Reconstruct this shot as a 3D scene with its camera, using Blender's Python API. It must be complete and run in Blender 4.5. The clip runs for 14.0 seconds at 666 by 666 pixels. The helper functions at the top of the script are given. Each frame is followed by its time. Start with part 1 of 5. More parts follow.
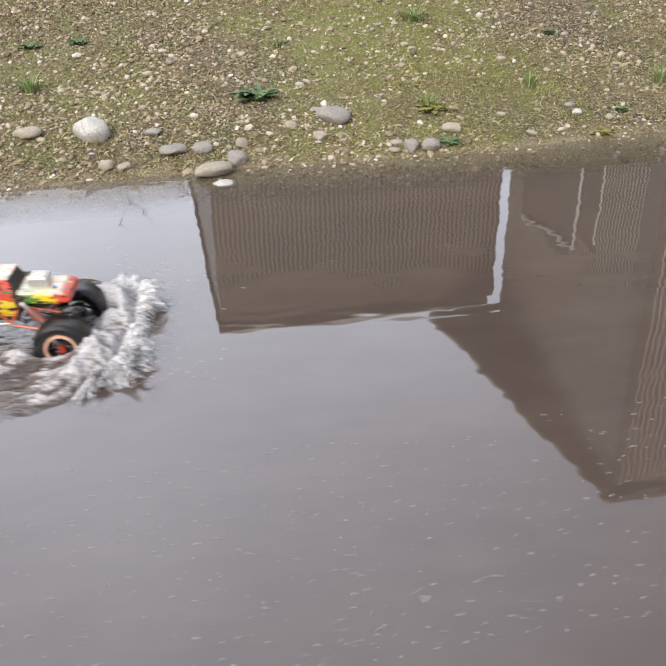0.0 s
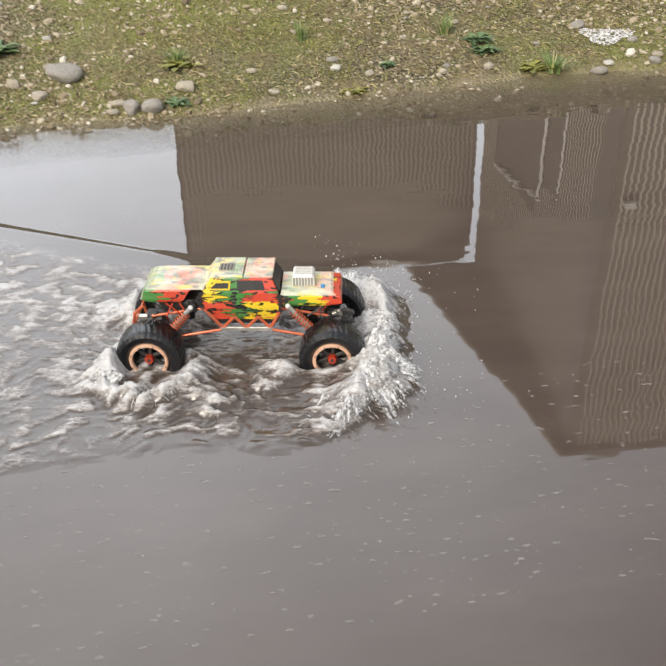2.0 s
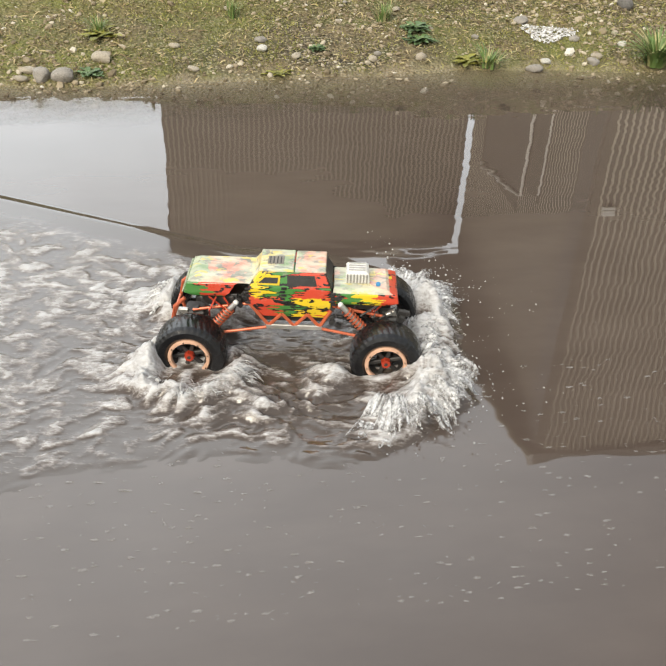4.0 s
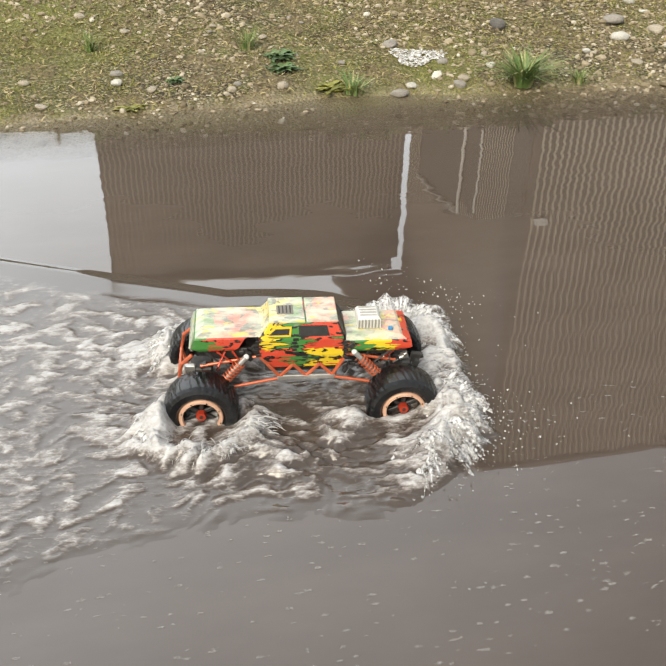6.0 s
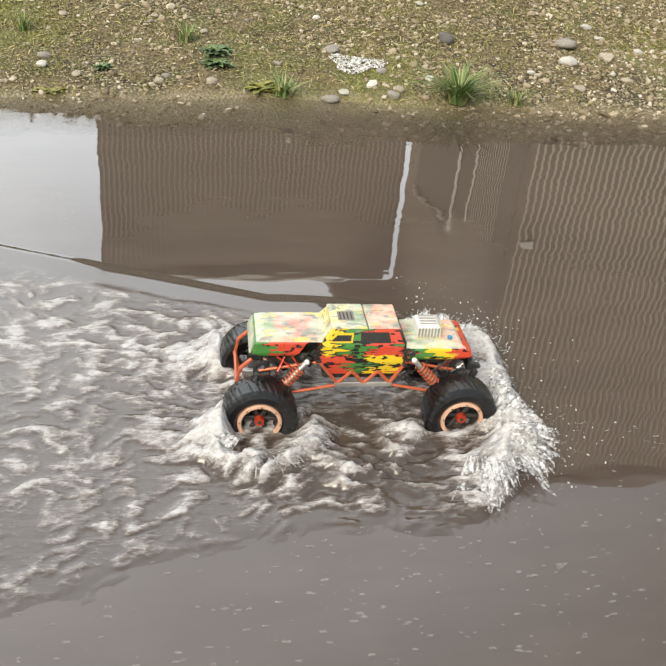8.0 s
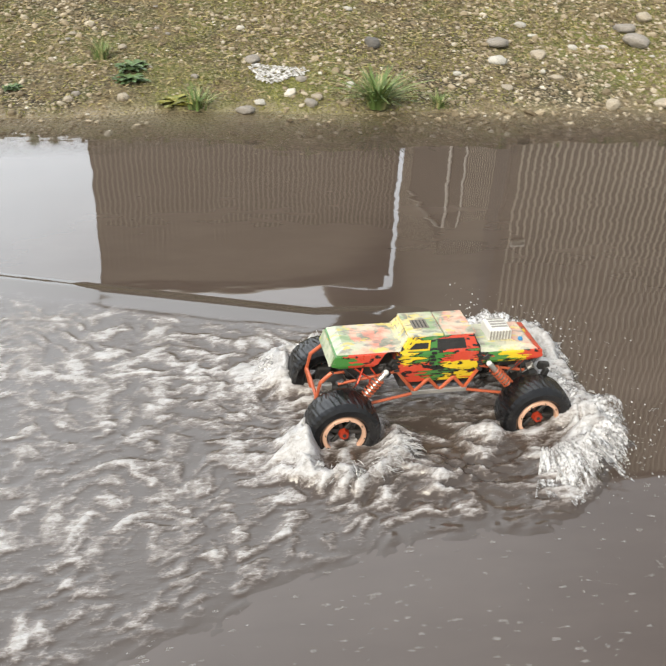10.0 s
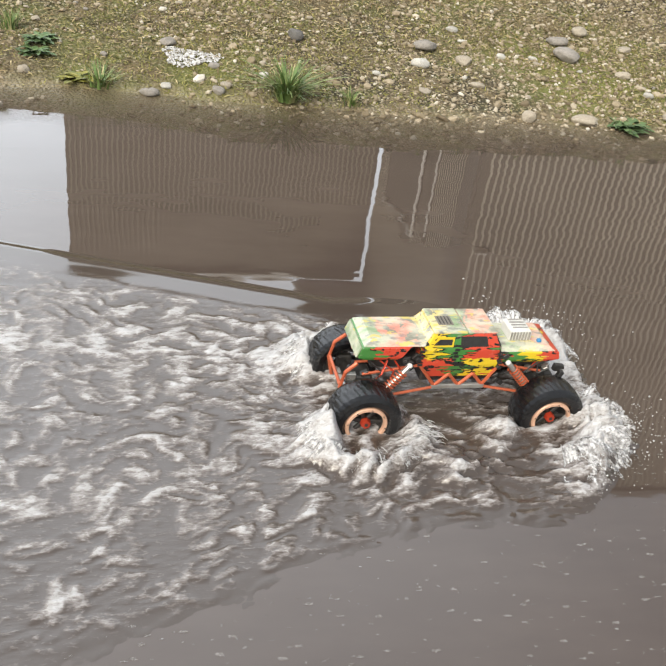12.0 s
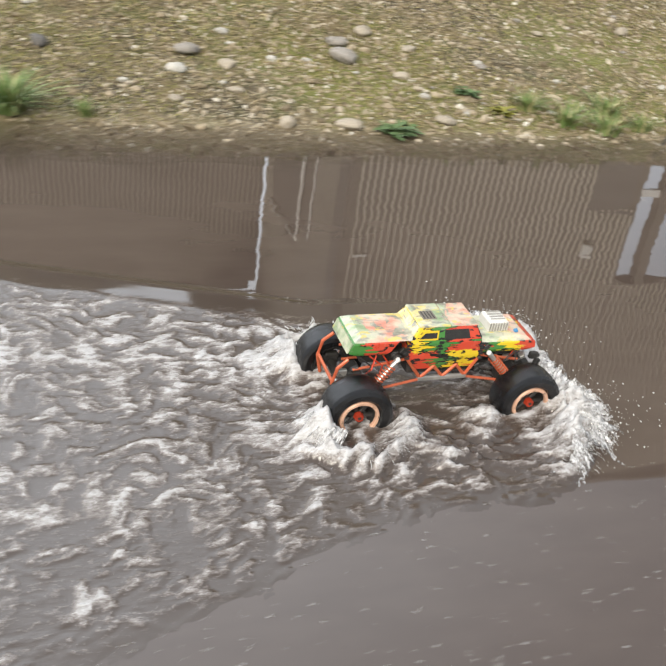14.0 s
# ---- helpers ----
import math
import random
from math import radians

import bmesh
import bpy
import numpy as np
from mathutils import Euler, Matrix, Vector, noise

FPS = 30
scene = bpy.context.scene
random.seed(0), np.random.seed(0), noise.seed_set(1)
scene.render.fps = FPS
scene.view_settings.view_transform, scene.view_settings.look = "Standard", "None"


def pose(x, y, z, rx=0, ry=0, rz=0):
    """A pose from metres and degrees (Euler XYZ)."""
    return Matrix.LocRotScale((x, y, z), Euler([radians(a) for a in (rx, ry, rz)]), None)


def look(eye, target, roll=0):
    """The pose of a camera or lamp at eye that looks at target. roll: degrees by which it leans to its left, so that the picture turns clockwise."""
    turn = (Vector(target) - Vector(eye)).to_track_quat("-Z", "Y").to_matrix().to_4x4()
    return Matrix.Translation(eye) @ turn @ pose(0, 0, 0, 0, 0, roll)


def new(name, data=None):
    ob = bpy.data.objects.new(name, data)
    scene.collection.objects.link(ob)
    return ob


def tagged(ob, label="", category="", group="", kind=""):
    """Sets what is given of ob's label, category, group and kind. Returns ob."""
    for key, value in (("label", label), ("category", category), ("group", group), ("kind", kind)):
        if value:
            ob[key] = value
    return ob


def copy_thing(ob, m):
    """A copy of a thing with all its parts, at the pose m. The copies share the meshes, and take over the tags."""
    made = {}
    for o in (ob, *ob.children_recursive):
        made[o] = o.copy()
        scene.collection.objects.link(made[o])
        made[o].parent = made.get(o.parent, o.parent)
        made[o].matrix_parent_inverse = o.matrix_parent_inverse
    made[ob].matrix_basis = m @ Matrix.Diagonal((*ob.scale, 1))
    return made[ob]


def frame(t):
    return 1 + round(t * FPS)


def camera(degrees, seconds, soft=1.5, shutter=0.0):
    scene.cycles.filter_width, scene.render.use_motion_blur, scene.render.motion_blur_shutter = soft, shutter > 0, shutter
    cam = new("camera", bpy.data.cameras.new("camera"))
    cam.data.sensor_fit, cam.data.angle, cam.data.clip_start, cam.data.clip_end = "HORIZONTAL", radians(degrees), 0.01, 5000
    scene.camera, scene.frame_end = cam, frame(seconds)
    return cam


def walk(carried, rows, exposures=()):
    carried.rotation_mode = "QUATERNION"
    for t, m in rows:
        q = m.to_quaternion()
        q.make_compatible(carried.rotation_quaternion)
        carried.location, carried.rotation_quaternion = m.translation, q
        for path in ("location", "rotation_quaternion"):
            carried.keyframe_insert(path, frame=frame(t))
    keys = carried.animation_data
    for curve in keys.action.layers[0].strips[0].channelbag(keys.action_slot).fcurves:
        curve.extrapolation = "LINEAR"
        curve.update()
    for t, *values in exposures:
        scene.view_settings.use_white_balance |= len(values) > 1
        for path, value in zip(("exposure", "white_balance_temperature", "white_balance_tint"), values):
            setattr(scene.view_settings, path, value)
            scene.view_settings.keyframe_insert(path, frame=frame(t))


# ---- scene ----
cam = camera(42.6, 14.0, soft=1.6, shutter=0.4)
PATH = [
    (0, (0.692, -0.991, 1.247), (0.993, 0.72, 0.256), -0.8),
    (0.5, (1.152, -0.991, 1.24), (1.339, 0.742, 0.259), -1.3),
    (1, (1.634, -1.011, 1.246), (1.778, 0.696, 0.213), -0.1),
    (1.5, (1.908, -0.957, 1.268), (2.088, 0.734, 0.215), -1.2),
    (2, (2.036, -0.93, 1.212), (2.279, 0.725, 0.116), -1.5),
    (2.5, (2.143, -0.912, 1.187), (2.432, 0.729, 0.081), 1.6),
    (5, (2.634, -0.869, 1.165), (2.896, 0.764, 0.041), 2.5),
    (5.5, (2.763, -0.845, 1.184), (3.064, 0.799, 0.085), 2.0),
    (6, (2.823, -0.804, 1.186), (3.177, 0.838, 0.101), 1.3),
    (6.5, (2.953, -0.833, 1.165), (3.348, 0.785, 0.058), 1.9),
    (7, (3.059, -0.834, 1.182), (3.463, 0.792, 0.089), 4.7),
    (9.5, (3.521, -0.803, 1.181), (3.823, 0.864, 0.118), 5.2),
    (10, (3.638, -0.803, 1.184), (3.957, 0.861, 0.122), 3.2),
    (10.5, (3.727, -0.774, 1.179), (4.123, 0.876, 0.12), 2.2),
    (11, (3.827, -0.787, 1.172), (4.234, 0.856, 0.105), 3.9),
    (11.5, (3.935, -0.803, 1.18), (4.331, 0.844, 0.117), 8.0),
    (12, (4.031, -0.801, 1.183), (4.396, 0.852, 0.118), 8.2),
    (12.5, (4.122, -0.782, 1.167), (4.499, 0.891, 0.139), 7.5),
    (13, (4.241, -0.755, 1.158), (4.635, 0.908, 0.118), 8.1),
    (13.5, (4.334, -0.744, 1.167), (4.774, 0.909, 0.13), 10.5),
    (14, (4.792, -0.651, 1.197), (5.331, 0.972, 0.16), 8.4),
]
walk(cam, [(t, look(eye, target, roll)) for t, eye, target, roll in PATH],
     [(0.0, 0.07, 6000, 15), (1.0, 0.05, 6150, 13), (2.5, 0.03, 6350, 10), (5.0, 0.10, 6480, 8), (10.0, 0.11, 6380, 9), (14.0, 0.12, 6230, 10)])

# ---- light: bright overcast sky, soft sun from behind the camera ----
world = bpy.data.worlds.new("world")
scene.world = world
world.use_nodes = True
wt = world.node_tree
sky = wt.nodes.new("ShaderNodeTexSky")
sky.sky_type, sky.sun_disc = "NISHITA", False
sky.sun_elevation, sky.sun_rotation = radians(39), radians(218)
sky.dust_density, sky.air_density, sky.ozone_density = 4.0, 1.0, 1.0
coord = wt.nodes.new("ShaderNodeTexCoord")
cloud = wt.nodes.new("ShaderNodeTexNoise")
cloud.inputs["Scale"].default_value, cloud.inputs["Detail"].default_value = 2.2, 6.0
wt.links.new(coord.outputs["Generated"], cloud.inputs["Vector"])
# thin cloud, brightest low over the yard that the sun faces
glow = wt.nodes.new("ShaderNodeVectorMath")
glow.operation = "DOT_PRODUCT"
glow.inputs[1].default_value = Vector((-0.25, 0.92, 0.30)).normalized()
wt.links.new(coord.outputs["Generated"], glow.inputs[0])
bright = wt.nodes.new("ShaderNodeMapRange")
bright.interpolation_type = "SMOOTHSTEP"
for key, value in (("From Min", 0.5), ("From Max", 1.0), ("To Min", 7.4), ("To Max", 32.0)):
    bright.inputs[key].default_value = value
wt.links.new(glow.outputs["Value"], bright.inputs["Value"])
puff = wt.nodes.new("ShaderNodeMapRange")
for key, value in (("From Min", 0.3), ("From Max", 0.7), ("To Min", 0.84), ("To Max", 1.12)):
    puff.inputs[key].default_value = value
wt.links.new(cloud.outputs["Fac"], puff.inputs["Value"])
lit = wt.nodes.new("ShaderNodeMath")
lit.operation = "MULTIPLY"
wt.links.new(bright.outputs["Result"], lit.inputs[0])
wt.links.new(puff.outputs["Result"], lit.inputs[1])
tint = wt.nodes.new("ShaderNodeVectorMath")
tint.operation = "SCALE"
tint.inputs[0].default_value = (0.97, 1.0, 1.02)
wt.links.new(lit.outputs[0], tint.inputs["Scale"])
veil = wt.nodes.new("ShaderNodeMix")
veil.data_type = "RGBA"
veil.inputs["Factor"].default_value = 0.72
wt.links.new(sky.outputs[0], veil.inputs["A"])
wt.links.new(tint.outputs["Vector"], veil.inputs["B"])
wt.links.new(veil.outputs["Result"], wt.nodes["Background"].inputs[0])
wt.nodes["Background"].inputs[1].default_value = 0.12
sun = new("sun", bpy.data.lights.new("sun", "SUN"))
sun.data.energy, sun.data.angle, sun.data.color = 3.75, radians(30), (1.0, 0.92, 0.77)
sun.matrix_world = look((-3.0, -3.9, 4.0), (0, 0, 0))


# ---- small tools ----
def lattice(ix, iy, seed):
    n = (ix.astype(np.int64) * 374761393 + iy.astype(np.int64) * 668265263 + seed * 144665) & 0xFFFFFFFF
    n = ((n ^ (n >> 13)) * 1274126177) & 0xFFFFFFFF
    return ((n ^ (n >> 16)) & 0xFFFF) / 65535.0 * 2 * np.pi


def pnoise(x, y, seed=0):
    """Smooth gradient noise, about -1 to 1."""
    x, y = np.asarray(x, float), np.asarray(y, float)
    ix, iy = np.floor(x), np.floor(y)
    fx, fy = x - ix, y - iy
    u, v = fx * fx * fx * (fx * (fx * 6 - 15) + 10), fy * fy * fy * (fy * (fy * 6 - 15) + 10)
    corner = {}
    for a in (0, 1):
        for b in (0, 1):
            g = lattice(ix + a, iy + b, seed)
            corner[a, b] = np.cos(g) * (fx - a) + np.sin(g) * (fy - b)
    low = corner[0, 0] * (1 - u) + corner[1, 0] * u
    high = corner[0, 1] * (1 - u) + corner[1, 1] * u
    return (low * (1 - v) + high * v) * 1.5


def fbm(x, y, seed=0, octaves=4):
    total, amp = 0, 1.0
    for k in range(octaves):
        total = total + amp * pnoise(x * 2 ** k, y * 2 ** k, seed + 17 * k)
        amp *= 0.5
    return total


def ridged(x, y, seed=0, octaves=3):
    total, amp = 0, 1.0
    for k in range(octaves):
        total = total + amp * (1 - np.abs(pnoise(x * 2 ** k, y * 2 ** k, seed + 31 * k)) * 2)
        amp *= 0.5
    return total / 1.75


def smooth(x, lo, hi):
    t = np.clip((np.asarray(x, float) - lo) / (hi - lo), 0, 1)
    return t * t * (3 - 2 * t)


def mesh_np(name, verts, faces, shade=True):
    """A mesh from arrays of corners and of equal-sided faces."""
    verts, faces = np.asarray(verts, np.float32), np.asarray(faces, np.int32)
    me = bpy.data.meshes.new(name)
    n, k = faces.shape
    me.vertices.add(len(verts))
    me.vertices.foreach_set("co", verts.ravel())
    me.loops.add(n * k)
    me.loops.foreach_set("vertex_index", faces.ravel())
    me.polygons.add(n)
    me.polygons.foreach_set("loop_start", np.arange(0, n * k, k, dtype=np.int32))
    me.polygons.foreach_set("use_smooth", np.full(n, shade))
    me.update(calc_edges=True)
    return me


def scatter(name, base, faces, mats, places, shade=True):
    """Many turned copies of one small shape, joined."""
    base, faces = np.asarray(base, float), np.asarray(faces, int)
    v = np.einsum("nij,kj->nki", mats, base) + places[:, None, :]
    f = faces[None] + (np.arange(len(places)) * len(base))[:, None, None]
    return mesh_np(name, v.reshape(-1, 3), f.reshape(-1, faces.shape[1]), shade)


def turns(rng, n, tilt=0.3):
    """Random turning matrices: any heading, a little tilt."""
    a, b, c = rng.uniform(0, 2 * np.pi, n), rng.normal(0, tilt, n), rng.normal(0, tilt, n)
    z, o = np.zeros(n), np.ones(n)
    rz = np.array([[np.cos(a), -np.sin(a), z], [np.sin(a), np.cos(a), z], [z, z, o]]).transpose(2, 0, 1)
    rx = np.array([[o, z, z], [z, np.cos(b), -np.sin(b)], [z, np.sin(b), np.cos(b)]]).transpose(2, 0, 1)
    ry = np.array([[np.cos(c), z, np.sin(c)], [z, o, z], [-np.sin(c), z, np.cos(c)]]).transpose(2, 0, 1)
    return rz @ rx @ ry


def ico(sub):
    bm = bmesh.new()
    bmesh.ops.create_icosphere(bm, subdivisions=sub, radius=1)
    v = np.array([p.co[:] for p in bm.verts])
    f = np.array([[p.index for p in q.verts] for q in bm.faces])
    bm.free()
    return v, f


def part(name, bm, material, parent, label="", shade=False):
    me = bpy.data.meshes.new(name)
    bmesh.ops.recalc_face_normals(bm, faces=bm.faces)
    bm.to_mesh(me)
    bm.free()
    me.materials.append(material)
    if shade:
        me.polygons.foreach_set("use_smooth", np.full(len(me.polygons), True))
    ob = new(name, me)
    ob.parent = parent
    return tagged(ob, label)


def box(bm, lo, hi, bevel=0.0):
    made = bmesh.ops.create_cube(bm, size=1)["verts"]
    for v in made:
        v.co = [lo[k] + (v.co[k] + 0.5) * (hi[k] - lo[k]) for k in range(3)]
    if bevel:
        edges = list({e for v in made for e in v.link_edges})
        bmesh.ops.bevel(bm, geom=edges, offset=bevel, segments=1, affect="EDGES", profile=0.5)
    return bm


def tube(bm, points, radius, sides=8, ends=None):
    """A round bar through points; ends: radius at its end, to taper."""
    rings = []
    pts = [Vector(p) for p in points]
    for i, p in enumerate(pts):
        way = (pts[min(i + 1, len(pts) - 1)] - pts[max(i - 1, 0)]).normalized()
        side = way.cross(Vector((0.123, 0.31, 0.94))).normalized()
        up = way.cross(side)
        r = radius if ends is None else radius + (ends - radius) * i / (len(pts) - 1)
        rings.append([bm.verts.new(p + r * (math.cos(a) * side + math.sin(a) * up)) for a in (2 * math.pi * k / sides for k in range(sides))])
    for a, b in zip(rings, rings[1:]):
        for k in range(sides):
            bm.faces.new((a[k], a[(k + 1) % sides], b[(k + 1) % sides], b[k]))
    bm.faces.new(rings[0][::-1])
    bm.faces.new(rings[-1])
    return bm


def loft(rings, bevel=0.0):
    """A closed shell through rings of corners."""
    bm = bmesh.new()
    rows = [[bm.verts.new(p) for p in ring] for ring in rings]
    n = len(rows[0])
    for a, b in zip(rows, rows[1:]):
        for k in range(n):
            bm.faces.new((a[k], a[(k + 1) % n], b[(k + 1) % n], b[k]))
    bm.faces.new(rows[0][::-1])
    bm.faces.new(rows[-1])
    if bevel:
        bmesh.ops.bevel(bm, geom=list(bm.edges), offset=bevel, segments=2, affect="EDGES", profile=0.6)
    return bm


def lathe(profile, seg=48):
    """A ring turned about the y axis from (radius, y) corners, closed."""
    bm = bmesh.new()
    rows = []
    for k in range(seg):
        a = 2 * math.pi * k / seg
        rows.append([bm.verts.new((r * math.cos(a), y, r * math.sin(a))) for r, y in profile])
    n = len(profile)
    for k in range(seg):
        a, b = rows[k], rows[(k + 1) % seg]
        for j in range(n):
            bm.faces.new((a[j], a[(j + 1) % n], b[(j + 1) % n], b[j]))
    return bm


# ---- materials ----
class Nodes:
    """A node material with its main shader, and short ways to add nodes."""

    def __init__(self, name, colour=(0.5, 0.5, 0.5), rough=0.6, metal=0.0):
        self.m = bpy.data.materials.new(name)
        self.m.use_nodes = True
        self.t = self.m.node_tree
        self.b = self.t.nodes["Principled BSDF"]
        self.b.inputs["Base Color"].default_value = (*colour, 1)
        self.b.inputs["Roughness"].default_value = rough
        self.b.inputs["Metallic"].default_value = metal

    def add(self, kind, **values):
        n = self.t.nodes.new("ShaderNode" + kind)
        for key, value in values.items():
            n.inputs[key.replace("_", " ")].default_value = value
        return n

    def link(self, a, b):
        self.t.links.new(a, b)

    def noise(self, scale, detail=4.0, vector=None, rough=0.55):
        n = self.add("TexNoise", Scale=scale, Detail=detail, Roughness=rough)
        if vector is not None:
            self.link(vector, n.inputs["Vector"])
        return n.outputs["Fac"]

    def where(self):
        return self.add("NewGeometry").outputs["Position"]

    def local(self):
        return self.add("TexCoord").outputs["Object"]

    def ramp(self, fac, stops, hard=False):
        n = self.t.nodes.new("ShaderNodeValToRGB")
        while len(n.color_ramp.elements) < len(stops):
            n.color_ramp.elements.new(0.5)
        for e, (p, c) in zip(n.color_ramp.elements, stops):
            e.position, e.color = p, (*c, 1)
        if hard:
            n.color_ramp.interpolation = "CONSTANT"
        self.link(fac, n.inputs["Fac"])
        return n.outputs["Color"]

    def mix(self, fac, a, b):
        n = self.t.nodes.new("ShaderNodeMix")
        n.data_type = "RGBA"
        for value, key in ((fac, "Factor"), (a, "A"), (b, "B")):
            if isinstance(value, (tuple, float, int)):
                n.inputs[key].default_value = (*value, 1) if isinstance(value, tuple) else value
            else:
                self.link(value, n.inputs[key])
        return n.outputs["Result"]

    def maths(self, op, a, b=0.0, clamp=False):
        n = self.t.nodes.new("ShaderNodeMath")
        n.operation, n.use_clamp = op, clamp
        for k, value in enumerate((a, b)):
            if isinstance(value, (float, int)):
                n.inputs[k].default_value = value
            else:
                self.link(value, n.inputs[k])
        return n.outputs[0]

    def range(self, value, lo, hi, a=0.0, b=1.0):
        n = self.add("MapRange")
        n.inputs["From Min"].default_value, n.inputs["From Max"].default_value = lo, hi
        n.inputs["To Min"].default_value, n.inputs["To Max"].default_value = a, b
        self.link(value, n.inputs["Value"])
        return n.outputs["Result"]

    def stretch(self, vector, scale):
        n = self.add("Mapping", Scale=scale)
        self.link(vector, n.inputs["Vector"])
        return n.outputs["Vector"]

    def bump(self, height, strength=0.5, distance=0.01):
        n = self.add("Bump", Strength=strength, Distance=distance)
        self.link(height, n.inputs["Height"])
        self.link(n.outputs["Normal"], self.b.inputs["Normal"])

    def colour(self, socket):
        self.link(socket, self.b.inputs["Base Color"])

    def rough(self, socket):
        self.link(socket, self.b.inputs["Roughness"])


def plain(name, a, b, rough=0.6, metal=0.0, scale=40.0, bump=0.15, wear=(0.75, 1.2)):
    """A surface with two scales of mottling and a fine relief."""
    k = Nodes(name, a, rough, metal)
    p = k.local()
    n1, n2 = k.noise(scale, 5.0, p), k.noise(scale * 0.17, 3.0, p)
    k.colour(k.mix(k.range(k.maths("ADD", k.maths("MULTIPLY", n1, 0.6), k.maths("MULTIPLY", n2, 0.6)), 0.4, 0.8), a, b))
    k.rough(k.range(n2, 0.3, 0.7, rough * wear[0], min(1, rough * wear[1])))
    k.bump(n1, bump, 0.002)
    return k.m


def water_material():
    k = Nodes("murky_water", (0.08, 0.065, 0.052), 0.015)
    p = k.where()
    silt, cloud = k.noise(0.9, 4.0, p), k.noise(7.0, 4.0, k.stretch(p, (0.5, 1.2, 1.0)))
    mud = k.ramp(silt, [(0.3, (0.061, 0.045, 0.037)), (0.7, (0.080, 0.060, 0.049))])
    k.colour(k.mix(k.range(cloud, 0.4, 0.75, 0.0, 0.35), mud, (0.105, 0.081, 0.068)))
    k.b.inputs["IOR"].default_value = 1.65
    swell = k.noise(4.0, 0.0, k.stretch(p, (0.8, 1.3, 1.0)))
    ripple = k.noise(15.0, 0.5, k.stretch(p, (0.6, 1.3, 1.0)))
    k.bump(k.maths("ADD", swell, k.maths("MULTIPLY", ripple, 0.34)), 1.0, 0.0006)
    # over the shallow edge the bed shows through
    deep = k.add("Attribute")
    deep.attribute_name = "depth"
    patchy = k.maths("ADD", deep.outputs["Fac"], k.maths("MULTIPLY", k.maths("SUBTRACT", cloud, 0.5), 0.02))
    k.link(k.range(patchy, 0.0, 0.046, 0.18, 1.0), k.b.inputs["Alpha"])
    return k.m


def wake_material():
    k = Nodes("churned_water", (0.06, 0.046, 0.037), 0.03)
    p = k.local()
    foam, churn = k.add("Attribute"), k.add("Attribute")
    foam.attribute_name, churn.attribute_name = "foam", "churn"
    grain = k.noise(1.0, 5.0, k.stretch(p, (62.0, 165.0, 140.0)), 0.65)
    lace = k.noise(1.0, 4.0, k.stretch(p, (22.0, 62.0, 54.0)), 0.6)
    veins = k.noise(1.0, 2.0, k.stretch(p, (24.0, 44.0, 44.0)), 0.5)
    veins = k.range(k.maths("ABSOLUTE", k.maths("SUBTRACT", veins, 0.5)), 0.0, 0.05, 1.0, 0.0)
    fuzz = k.maths("ADD", k.maths("MULTIPLY", k.maths("SUBTRACT", grain, 0.5), 1.3), k.maths("MULTIPLY", k.maths("SUBTRACT", lace, 0.5), 1.3))
    fuzz = k.maths("ADD", fuzz, k.maths("MULTIPLY", k.maths("MULTIPLY", veins, grain), 0.4))
    f = k.maths("ADD", foam.outputs["Fac"], k.maths("MULTIPLY", fuzz, k.range(foam.outputs["Fac"], 0.0, 0.5, 0.6, 1.0)))
    f = k.maths("MULTIPLY", k.range(f, 0.12, 1.08), k.range(churn.outputs["Fac"], 0.0, 0.35))
    k.colour(k.ramp(f, [(0.0, (0.064, 0.049, 0.040)), (0.18, (0.135, 0.113, 0.10)), (0.5, (0.29, 0.268, 0.256)), (1.0, (0.52, 0.515, 0.52))]))
    k.rough(k.range(f, 0.0, 0.7, 0.04, 0.34))
    k.b.inputs["IOR"].default_value = 1.6
    n = k.add("Bump", Distance=0.006)
    k.link(k.maths("ADD", k.maths("MULTIPLY", grain, 0.8), k.maths("MULTIPLY", lace, 1.6)), n.inputs["Height"])
    k.link(k.maths("MULTIPLY", churn.outputs["Fac"], k.range(f, 0.0, 0.5, 0.22, 0.8)), n.inputs["Strength"])
    k.link(n.outputs["Normal"], k.b.inputs["Normal"])
    return k.m


def sheet_material():
    """Thrown water: streaky, thinning out to strands at its lip."""
    k = Nodes("thrown_water", (0.75, 0.75, 0.76), 0.12)
    across, along = k.add("Attribute"), k.add("Attribute")
    across.attribute_name, along.attribute_name = "across", "along"
    uv = k.add("CombineXYZ")
    k.link(across.outputs["Fac"], uv.inputs[0])
    k.link(along.outputs["Fac"], uv.inputs[1])
    strand = k.noise(1.0, 4.0, k.stretch(uv.outputs[0], (20.0, 2.2, 1.0)), 0.55)
    fleck = k.noise(130.0, 3.0, k.local(), 0.6)
    body = k.maths("ADD", k.maths("MULTIPLY", k.maths("SUBTRACT", strand, 0.5), 2.6), k.maths("MULTIPLY", k.maths("SUBTRACT", fleck, 0.5), 2.6))
    k.link(k.maths("ADD", k.maths("MULTIPLY", body, 0.8), k.range(along.outputs["Fac"], 0.45, 1.0, 0.95, 0.20), True), k.b.inputs["Alpha"])
    k.colour(k.ramp(k.maths("ADD", k.maths("MULTIPLY", strand, 0.6), k.maths("MULTIPLY", fleck, 0.4)), [(0.34, (0.24, 0.225, 0.215)), (0.5, (0.50, 0.495, 0.495)), (0.64, (0.76, 0.76, 0.77))]))
    k.bump(k.maths("ADD", strand, k.maths("MULTIPLY", fleck, 0.5)), 0.7, 0.006)
    return k.m


